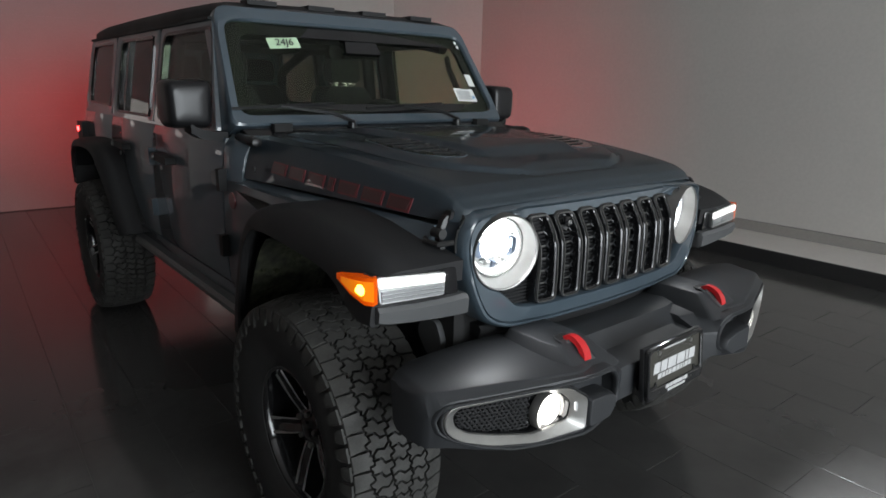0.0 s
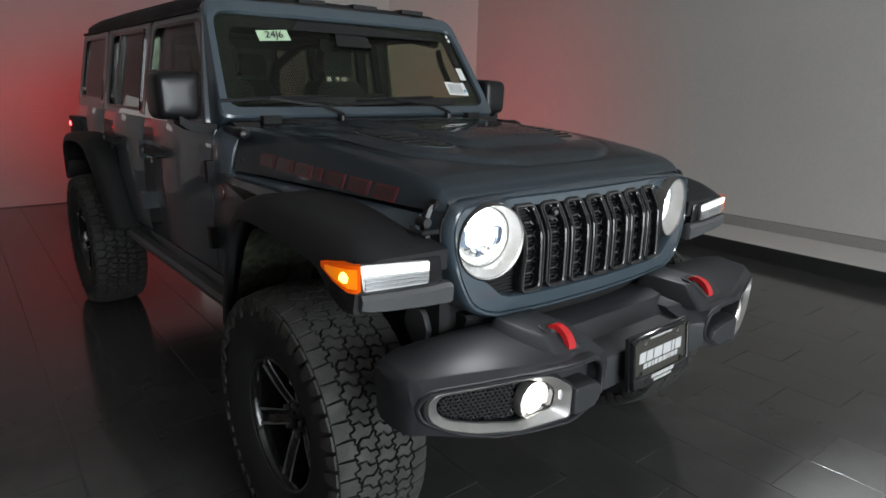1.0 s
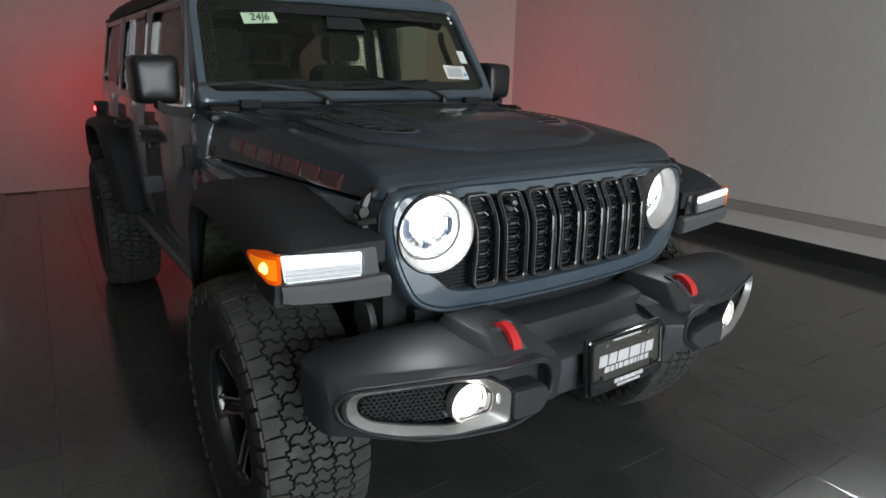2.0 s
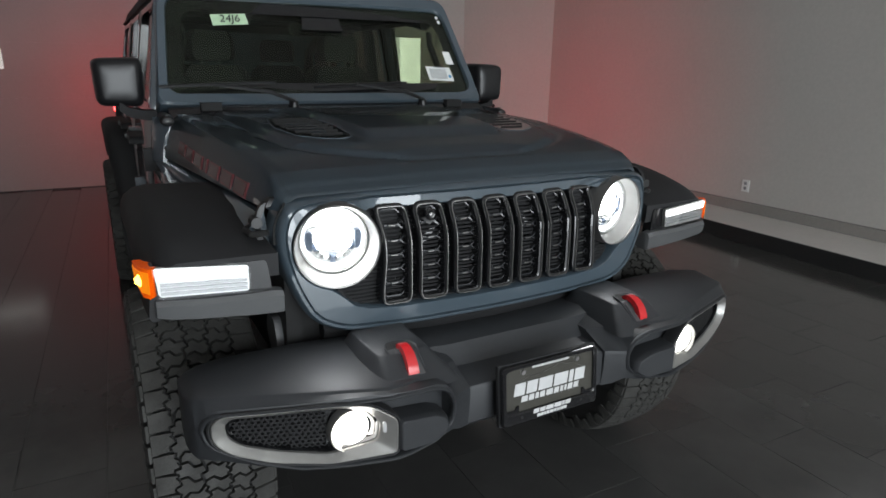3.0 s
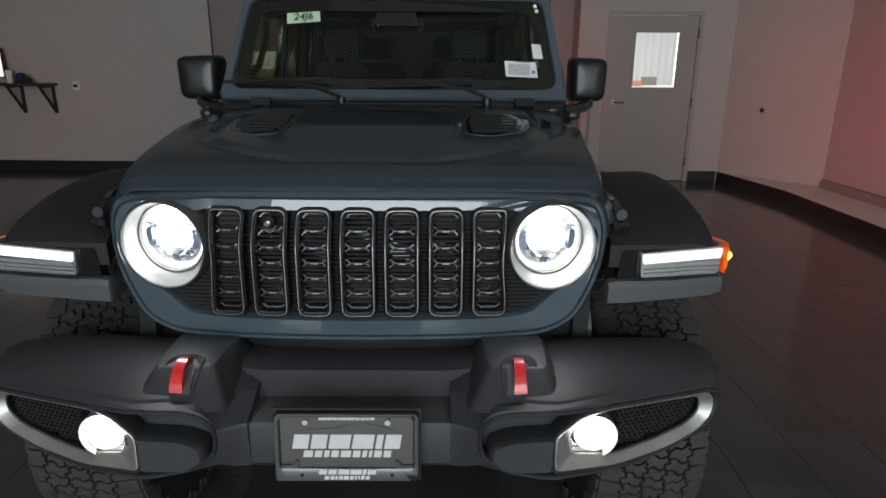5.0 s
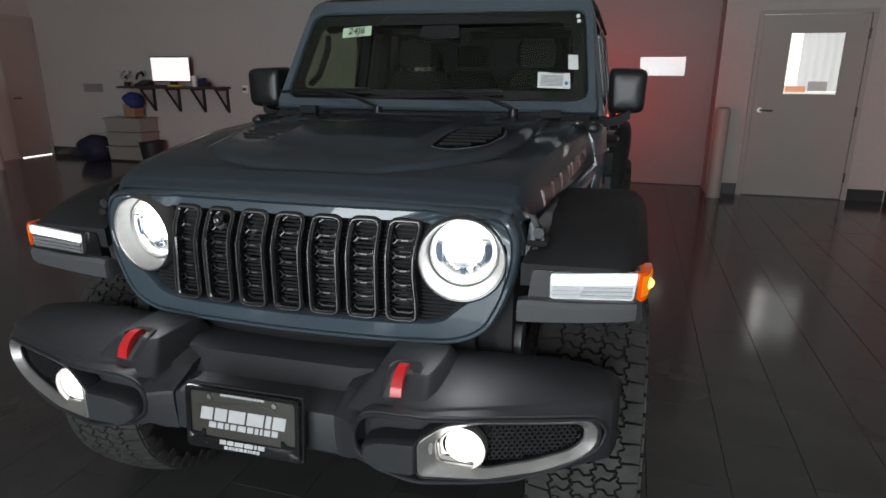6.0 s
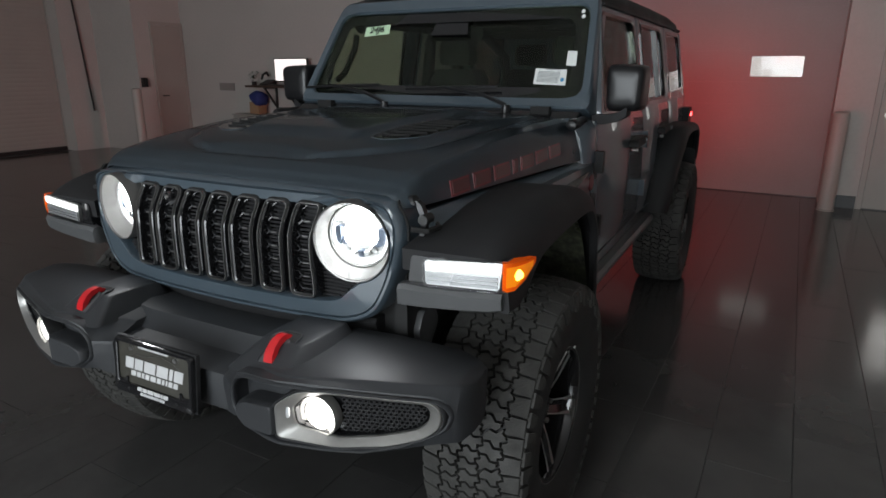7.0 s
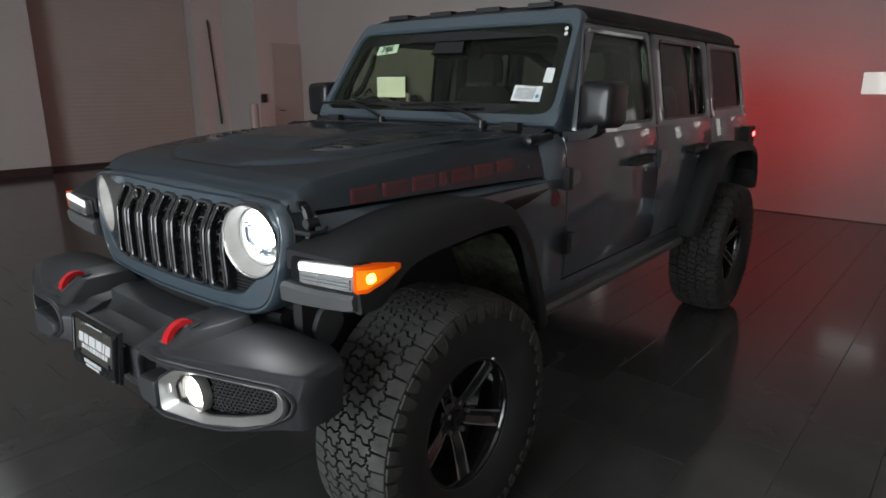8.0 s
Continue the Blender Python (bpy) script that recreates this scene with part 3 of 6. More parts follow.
part("knob", lathe([(0, 0.028), (-0.02, 0.028), (-0.03, 0.018)], 18, axis="x", at=(4.05, 6.135, 0.99)), BASE, kn)
so = thing("wall_socket", "pale wall socket low on the side wall", "socket")
part("plate", box(4.664, 4.676, 2.15, 2.23, 0.34, 0.46), PAPER, so, bevel=0.003)
for z in (0.375, 0.425):
    part("outlet", box(4.6615, 4.6636, 2.175, 2.205, z - 0.015, z + 0.015), GREY_PRINT, so, smooth=0)

# big plain sign high on the side wall
sign = thing("wall_sign", "dark block marks of a sign high on the pale wall", "sign")


def sign_block(y0, y1, z0, z1):
    """One raised mark on the slanting side wall."""
    at = lambda y: 4.55 + (5.45 - y) * 0.5 / 12.75
    part("sign_mark", loft([[(at(y) - d, y + sl, z) for y, z, sl in ((y0, z0, 0), (y1, z0, 0), (y1, z1, 0.06), (y0, z1, 0.06))] for d in (0.001, 0.02)]), INK, sign, smooth=0)


y = 4.6
for wd in (0.42, 0.42, 0.55, 0.55, 0.18, 0.40):
    sign_block(y - wd, y, 3.02, 3.14)
    sign_block(y - wd, y, 3.36, 3.48)
    sign_block(y - wd, y - wd + 0.13, 3.15, 3.35)
    y -= wd + 0.09
y = 4.45
for wd in (0.26, 0.24, 0.16, 0.24, 0.34, 0.24, 0.16, 0.10, 0.24, 0.24):
    sign_block(y - wd, y, 2.72, 2.79)
    sign_block(y - wd, y - wd + 0.07, 2.80, 2.92)
    y -= wd + 0.05
# ---- the car: x across, y to its rear, z up, front axle over the origin ----
car = thing("suv", "slate grey four-door off-road suv with black flares, lamps on", "suv", at=CAR_AT)
HUB_Z, WHEELBASE = 0.437, 3.008


def side_x(z):
    """Half-width of the body's side at height z."""
    return along(((0.55, 0.765), (0.70, 0.785), (0.95, 0.80), (1.15, 0.797), (1.29, 0.785), (1.34, 0.775), (1.84, 0.692)), z)


def side_sheet(sx, z0, z1, front, rear, t=0.03, n=10, bm=None):
    """A body panel on the car's side; front and rear give its y limits by height."""
    rings = []
    for i in range(n + 1):
        z = z0 + (z1 - z0) * i / n
        e = 0.006 if i in (0, n) else 0.0
        x, f, r = side_x(z) - e, front(z), rear(z)
        rings.append([(sx * (x - d), y, z) for y, d in ((f, 0.010), (f + 0.003, 0.003), (f + 0.010, 0.0), (r - 0.010, 0.0), (r - 0.003, 0.003), (r, 0.010), (r, t), (f, t))])
    return loft(rings, bm=bm)


def on_side(sx):
    return lambda u, v, d: (sx * (side_x(v) - d), u, v)


# tub, floor and rear
tub = box(-0.74, 0.74, 0.80, 3.56, 0.60, 0.74)
box(-0.745, -0.70, 0.82, 3.56, 0.74, 1.28, tub)
box(0.70, 0.745, 0.82, 3.56, 0.74, 1.28, tub)
box(-0.70, 0.70, 3.50, 3.56, 0.74, 1.28, tub)
# near-black tub and bay box fill the hollow, its shade put into colour
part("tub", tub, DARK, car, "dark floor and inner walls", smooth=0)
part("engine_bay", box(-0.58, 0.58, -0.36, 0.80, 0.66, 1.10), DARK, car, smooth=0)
part("tailgate", loft([[(-side_x(z) + 0.012, y - 0.035, z), (side_x(z) - 0.012, y - 0.035, z), (side_x(z) - 0.02, y, z), (-side_x(z) + 0.02, y, z)] for z, y in ((0.62, 3.60), (1.27, 3.605), (1.30, 3.59), (1.80, 3.50))]), PAINT, car)

# doors, each with its glass and handle
DOORS = (("front", 1.842, (0.99, 1.795, 1.10, 1.775)), ("rear", 2.755, (1.955, 2.66, 1.96, 2.64)))
for sx in (1, -1):
    for which, r0, (g0, g1, t0, t1) in DOORS:
        lean = 0.08
        cut = (lambda z, r0=r0: r0 + (1.3 - z) * lean) if which == "front" else (lambda z: 2.765 if z > 1.08 else 2.765 - (1.08 - z) * 1.05)
        fr = (lambda z: 0.842 + (1.3 - z) * 0.05) if which == "front" else (lambda z: 1.850 + (1.3 - z) * lean)
        door = part("door", side_sheet(sx, 0.70, 1.315, fr, cut, n=14), PAINT, car, "slate grey steel door")
        top = ((0.93, 1.317), (r0 + 0.0, 1.317), (r0 - 0.02, 1.795), (1.10, 1.795)) if which == "front" else ((1.852, 1.317), (2.765, 1.317), (2.745, 1.795), (1.835, 1.795))
        outer = resample(rounded(top, 0.03, 4), 96)
        inner = resample(rounded(((g0, 1.345), (g1, 1.345), (t1, 1.765), (t0, 1.765)), (0.03, 0.06, 0.05, 0.04), 5), 96)
        part("window_frame", frame_ring(outer, inner, on_side(sx), ((0, 0.035), (0, 0.006), (0.10, 0.0), (0.93, 0.0), (1, 0.006), (1, 0.035))), PAINT, door)
        seal = grow(inner, 0.002)
        part("window_seal", frame_ring(seal, grow(inner, -0.012), on_side(sx), ((0, 0.030), (0, 0.002), (1, -0.002), (1, 0.02))), GLOSS, door, "black rubber window seal")
        part("window", slab(grow(inner, -0.004), on_side(sx), 0.020, 0.024), GLASS if which == "front" else DARK_GLASS, door, "clear side glass" if which == "front" else "dark privacy glass")
        if which == "rear":
            part("division_bar", slab([(2.48, 1.347), (2.505, 1.347), (2.495, 1.763), (2.47, 1.763)], on_side(sx), 0.004, 0.03), GLOSS, door)
        hy = 1.58 if which == "front" else 2.42
        grip = [(hy - 0.125, 1.140), (hy + 0.125, 1.150), (hy + 0.130, 1.185), (hy - 0.11, 1.178)]
        h = part("handle", slab(rounded(grip, 0.016, 3), on_side(sx), 0.004, -0.048), PLASTIC, door, "black pull handle", bevel=0.006)
        part("button", lathe([(0, 0.016), (sx * 0.012, 0.015)], 14, at=(sx * (side_x(1.16) + 0.046), hy + 0.09, 1.165)), STEEL, h)
        part("keyhole", lathe([(-0.01, 0.011), (sx * 0.006, 0.010)], 14, at=(sx * side_x(1.10), hy + 0.10, 1.105)), SILVER, door)
        for hz in (1.15, 0.875):
            hp = fr(hz)
            hg = part("hinge", box(min(sx * 0.79, sx * 0.826), max(sx * 0.79, sx * 0.826), hp - 0.045, hp - 0.010, hz - 0.045, hz + 0.045), PAINT if which == "rear" else PLASTIC, door, "exposed door hinge", bevel=0.006)
            part("hinge_leaf", slab(rounded([(hp - 0.01, hz - 0.035), (hp + 0.075, hz - 0.028), (hp + 0.085, hz), (hp + 0.075, hz + 0.028), (hp - 0.01, hz + 0.035)], 0.012, 3), on_side(sx), 0.004, -0.016), PAINT, hg, bevel=0.003)
    # quarter panel and its glass
    qp = part("quarter_panel", side_sheet(sx, 0.66, 1.315, lambda z: 2.775 if z > 1.08 else 2.775 - (1.08 - z) * 1.05, lambda z: 3.60, n=10), PAINT, car)
    outer = resample(rounded([(2.775, 1.317), (3.585, 1.317), (3.50, 1.795), (2.755, 1.795)], 0.04, 4), 96)
    inner = resample(rounded([(2.86, 1.375), (3.47, 1.38), (3.41, 1.765), (2.83, 1.765)], (0.04, 0.07, 0.05, 0.05), 5), 96)
    part("window_frame", frame_ring(outer, inner, on_side(sx), ((0, 0.03), (0, 0.006), (0.10, 0.0), (0.93, 0.0), (1, 0.006), (1, 0.035))), PAINT, qp)
    part("quarter_window", slab(grow(inner, 0.001), on_side(sx), 0.010, 0.014), DARK_GLASS, qp, "dark privacy glass")
    part("window_seal", frame_ring(grow(inner, 0.004), grow(inner, -0.012), on_side(sx), ((0, 0.009), (0, -0.001), (1, -0.001), (1, 0.008))), GLOSS, qp)
    part("belt_moulding", slab([(0.93, 1.316), (3.56, 1.316), (3.56, 1.328), (0.93, 1.328)], on_side(sx), 0.012, -0.003), PAINT, car)
    # rail below the doors
    rail = [(0.755, 0.582), (0.812, 0.582), (0.826, 0.595), (0.826, 0.615), (0.812, 0.632), (0.755, 0.637)]
    part("rock_rail", loft([[(sx * (x - (0.04 if y in (0.56, 2.34) else 0)), y, z) for x, z in rail] for y in (0.56, 0.60, 1.2, 1.8, 2.30, 2.34)]), LIP, car, "dark satin steel rock rail", bevel=0.004)
    part("sill", side_sheet(sx, 0.61, 0.692, lambda z: 0.60, lambda z: 2.34, n=3), PAINT, car)
    part("fender_top", loft([[(sx * x, y, z) for x, z in ((along(((-0.3, 0.630), (0.2, 0.677), (0.72, 0.727), (0.84, 0.735)), y), 1.158), (along(((-0.3, 0.648), (0.2, 0.695), (0.72, 0.746), (0.84, 0.752)), y), 1.160), (min(0.775, along(((-0.3, 0.648), (0.72, 0.746)), y) + 0.035), zf + 0.004), (min(0.792, along(((-0.3, 0.648), (0.72, 0.746)), y) + 0.050), zf - 0.012), (min(0.780, along(((-0.3, 0.648), (0.72, 0.746)), y) + 0.050), 1.07), (0.62, 1.07))] for y, zf in ((-0.36, 1.085), (-0.18, 1.115), (0.02, 1.132), (0.16, 1.140), (0.30, 1.146), (0.60, 1.146), (0.835, 1.146))]), PAINT, car, "slate grey upper fender", smooth=50)
    part("cowl_side", loft([[(sx * xx, y, z) for xx, y in ((x - 0.006, 0.722), (x, 0.730), (x + (side_x(z) - x) * 0.6, 0.765), (side_x(z) - 0.002 - e, 0.800), (side_x(z) - e, 0.836), (side_x(z) - e - 0.006, 0.842 + (1.3 - z) * 0.05), (x - 0.05, 0.842), (x - 0.05, 0.722))] for z, x, e in ((1.150, 0.771, 0.0), (1.20, 0.764, 0.0), (1.25, 0.752, 0.002), (1.29, 0.730, 0.006), (1.310, 0.709, 0.014), (1.330, 0.680, 0.030))]), PAINT, car, "slate grey cowl side")
    # fender side between flare and door, hood-side vent and round badge
    fs = part("fender_side", side_sheet(sx, 0.66, 1.148, lambda z: 0.10 if z > 1.06 else 0.33 + (1.06 - z) * 0.50, lambda z: 0.835 + (1.3 - z) * 0.05, n=10), PAINT, car)
    part("vent", slab(rounded([(0.30, 1.055), (0.52, 1.085), (0.70, 1.125), (0.40, 1.118), (0.28, 1.095)], 0.01, 2), on_side(sx), 0.003, -0.004), GLOSS, fs, "dark fender vent")
    part("badge", lathe([(0, 0.034), (sx * 0.004, 0.033)], 24, at=(sx * side_x(1.075), 0.745, 1.075)), RED_TRIM, fs, "round dark red badge")
    part("cowl_bolt", lathe([(0, 0.011), (sx * 0.006, 0.009)], 12, at=(sx * 0.758, 0.60, 1.215)), BASE, car)

# windshield frame and glass


def shield(u, v, d):
    return (u, 0.803 + (v - 1.41) * 0.67 + 0.06 * u * u + d, v - d * 0.5)


outer = resample(rounded([(-0.757, 1.362), (0.757, 1.362), (0.690, 1.862), (-0.690, 1.862)], (0.02, 0.02, 0.06, 0.06), 6), 160)
inner = resample(rounded([(-0.707, 1.410), (0.707, 1.410), (0.657, 1.799), (-0.657, 1.799)], 0.055, 6), 160)
wf = part("windshield_frame", frame_ring(outer, inner, shield, ((0, 0.035), (0, 0.010), (0.12, 0.0), (0.80, -0.004), (0.94, 0.003), (1, 0.02), (1, 0.11))), PAINT, car)
part("windshield", slab(grow(inner, 0.004), shield, 0.012, 0.017), GLASS, wf, "clear windshield glass")
band = resample(rounded([(-0.645, 1.455), (0.645, 1.455), (0.606, 1.747), (-0.606, 1.747)], 0.05, 6), 160)
part("black_band", frame_ring(grow(inner, -0.001), band, shield, ((0, 0.0185), (1, 0.0185), (1, 0.0195), (0, 0.0195))), GLOSS, wf, "black painted border of the glass", smooth=0)
part("sensor_housing", loft([[shield(u, v, 0.022 + d) for u, v in ((-0.10, 1.69), (0.10, 1.69), (0.075, 1.79), (-0.075, 1.79))] for d in (0, 0.05)]), GLOSS, wf)
part("rear_view_mirror", slab(rounded([(-0.12, 1.655), (0.12, 1.655), (0.125, 1.715), (-0.125, 1.715)], 0.02, 4), lambda u, v, d: (u, 1.135 + d, v), 0, 0.03), FABRIC, wf)
for sx in (1, -1):
    part("frame_hinge", box(min(sx * 0.52, sx * 0.60), max(sx * 0.52, sx * 0.60), 0.752, 0.785, 1.340, 1.372), DARK, wf, bevel=0.006)
# inspection stickers on the glass
st = part("stock_sticker", slab([(-0.486, 1.685), (-0.336, 1.696), (-0.343, 1.742), (-0.491, 1.731)], shield, 0.0105, 0.0115), GREEN_PAPER, wf, "pale green sticker with a handwritten number", smooth=0)


def lettering(name, text, size, m, mat, parent, shear=0.0):
    cu = bpy.data.curves.new(name, "FONT")
    cu.body, cu.size, cu.extrude, cu.align_x, cu.align_y, cu.shear = text, size, 0.0006, "CENTER", "CENTER", shear
    tmp = new(name, cu)
    bpy.context.view_layer.update()
    me = bpy.data.meshes.new_from_object(tmp.evaluated_get(bpy.context.evaluated_depsgraph_get()))
    bpy.data.objects.remove(tmp)
    me.materials.clear()
    me.materials.append(mat)
    ob = new(name, me)
    ob.matrix_basis = m
    ob.parent = parent
    return ob


tilt = math.degrees(math.atan2(1, 0.67))
sp = shield(-0.414, 1.7135, 0.0055)
lettering("handwriting", "24J6", 0.050, pose(*sp, tilt, 0, -2.9) @ pose(0, 0, 0, 0, 0, 4.2), INK, st, 0.12)
s2 = part("window_label", slab([(0.487, 1.466), (0.628, 1.461), (0.620, 1.526), (0.482, 1.531)], shield, 0.0105, 0.0115), PAPER, wf, "white printed label", smooth=0)
for i in range(9):
    z = 1.4745 + i * 0.0052
    part("print_bar", slab([(0.498, z), (0.594, z - 0.003), (0.594, z - 0.0005), (0.498, z + 0.0025)], shield, 0.0095, 0.0104), GREY_PRINT, s2, smooth=0)
part("print_bar", slab([(0.530, 1.525), (0.594, 1.523), (0.594, 1.5265), (0.530, 1.5285)], shield, 0.0095, 0.0104), GREY_PRINT, s2, smooth=0)
part("round_mark", slab([(0.609 + 0.008 * math.cos(a), 1.484 + 0.008 * math.sin(a)) for a in [k * math.pi / 8 for k in range(16)]], shield, 0.0095, 0.0104), BLUE_PRINT, s2, smooth=0)
part("small_label", slab([(0.610, 1.543), (0.654, 1.541), (0.646, 1.602), (0.605, 1.604)], shield, 0.0105, 0.0115), PAPER, wf, "small blank white label", smooth=0)
for z in (1.748, 1.770):
    part("dot_sticker", slab([(0.636 - 0.006 * (z - 1.748) / 0.022 + 0.0085 * math.cos(a), z + 0.0085 * math.sin(a)) for a in [k * math.pi / 8 for k in range(16)]], shield, 0.0085, 0.0100), PAPER, wf, "small round white sticker", smooth=0)

# cowl, wipers
part("cowl", loft([[(x, y, z + 0.012 * (1 - (x / 0.75) ** 2)) for y, z in ((0.70, 1.300), (0.735, 1.325), (0.79, 1.352), (0.82, 1.345), (0.83, 1.30))] for x in [-0.72 + 0.06 * k for k in range(25)]]), GLOSS, car, "black plastic cowl below the windshield")
for cx in (0.10, -0.52):
    wp = part("wiper", tube([shield(cx + 0.30, 1.365, -0.02), shield(cx + 0.20, 1.395, -0.035), shield(cx - 0.02, 1.432, -0.022)], 0.008, 8), SHELL, car, "black wiper arm")
    part("blade", tube([shield(cx - 0.22, 1.428, -0.006), shield(cx, 1.437, -0.008), shield(cx + 0.24, 1.446, -0.006)], 0.007, 8), SHELL, wp)
    part("pivot_cap", lathe([(1.335, 0.022), (1.375, 0.018)], 14, axis="z", at=(cx + 0.30, 0.775, 0)), SHELL, wp)

# roof
roof = []
for y, drop, inx in ((1.135, 0.030, 0.02), (1.20, 0.006, 0.006), (1.6, 0, 0), (2.4, -0.004, 0), (3.1, 0.0, 0), (3.40, 0.012, 0.006), (3.50, 0.05, 0.03)):
    half = [(0.692 - inx, 1.797), (0.698 - inx, 1.815), (0.694 - inx, 1.845 - drop * 0.6), (0.670 - inx, 1.872 - drop), (0.60, 1.884 - drop), (0.35, 1.893 - drop), (0, 1.897 - drop)]
    roof.append([(x, y, z) for x, z in half] + [(-x, y, z) for x, z in half[-2::-1]] + [(0, y, 1.79)])
part("roof", loft(roof), PLASTIC, car, "black hard top roof")
part("headliner", box(-0.655, 0.655, 1.20, 3.44, 1.768, 1.784), FABRIC, car, "black headliner", bevel=0.004)
for x in (-0.45, -0.15, 0.15, 0.45):
    part("roof_latch_cover", box(x - 0.07, x + 0.07, 1.15, 1.23, 1.872, 1.893), PLASTIC, car, bevel=0.006)
for sx in (1, -1):
    part("rain_gutter", slab([(1.12, 1.792), (3.49, 1.792), (3.47, 1.806), (1.13, 1.806)], on_side(sx), 0.01, -0.010), PLASTIC, car)

# hood


def hood_z(x, y):
    """Height of the hood's top."""
    z = along(((-0.427, 1.207), (-0.424, 1.2125), (-0.400, 1.229), (-0.390, 1.2335), (-0.34, 1.247), (0.2, 1.298), (0.72, 1.338)), y)
    z += 0.028 * math.sin(math.pi * min(1.0, max(0.0, (y + 0.40) / 1.12)) ** 0.65)
    w = along(((-0.46, 0.585), (-0.3, 0.605), (0.2, 0.668), (0.72, 0.700)), y)
    z -= (0.004 + 0.004 * sweep(-0.43, -0.05, y)) * (abs(x) / w) ** 2 + 0.006 * sweep(0.93, 1.0, abs(x) / w)
    # a broad dome with a crisp edge, and a narrower plateau on it
    edge = along(((-0.308, 0.20), (-0.295, 0.26), (-0.27, 0.315), (-0.20, 0.415), (-0.12, 0.480), (0.05, 0.525), (0.40, 0.545), (0.72, 0.56)), y)
    inset = min(0.75 * (edge - abs(x)), y + 0.315)
    z += 0.013 * sweep(-0.010, 0.034 + 0.05 * (1 - sweep(0.12, 0.26, abs(x))), inset) * (1 - 0.6 * sweep(0.45, 0.72, y)) - 0.004 * sweep(-0.030, -0.006, inset) * (1 - sweep(-0.006, 0.016, inset))
    half = along(((-0.16, 0.225), (-0.05, 0.245), (0.2, 0.270), (0.72, 0.33)), y)
    rise = 0.020 * sweep(-0.165, -0.060, y) * (1 - 0.6 * sweep(0.50, 0.72, y))
    z += rise * (1 - sweep(half - 0.010, half + 0.026, abs(x)))
    return z


hood = bmesh.new()
rows = []
for j in range(151):
    y = -0.427 + (0.72 + 0.427) * (j / 150) ** 1.25
    w = along(((-0.427, 0.565), (-0.418, 0.580), (-0.395, 0.592), (-0.3, 0.605), (0.2, 0.668), (0.72, 0.700)), y)
    sxm = along(((-0.427, 0.590), (-0.418, 0.608), (-0.395, 0.626), (-0.3, 0.645), (0.2, 0.702), (0.5, 0.728), (0.72, 0.756)), y)
    zs = along(((-0.47, 1.172), (-0.3, 1.172), (0.2, 1.172), (0.72, 1.165)), y)
    top = [(w * (k / 80), y) for k in range(-80, 81)]
    ring = [(x, yy, hood_z(x, yy)) for x, yy in top]
    e = ring[-1][2]
    side = [(w + (sxm - w) * f, y, e + (zs - e) * g) for f, g in ((0.22, 0.10), (0.45, 0.28), (0.70, 0.55), (0.90, 0.82), (1, 1))]
    ring = [(-x, yy, z) for x, yy, z in side[::-1]] + ring + side
    rows.append(ring)
loft(rows, closed=False, bm=hood)
bmesh.ops.solidify(hood, geom=hood.faces[:], thickness=0.012)
hd = part("hood", hood, PAINT, car, "slate grey hood with a raised centre", smooth=50)
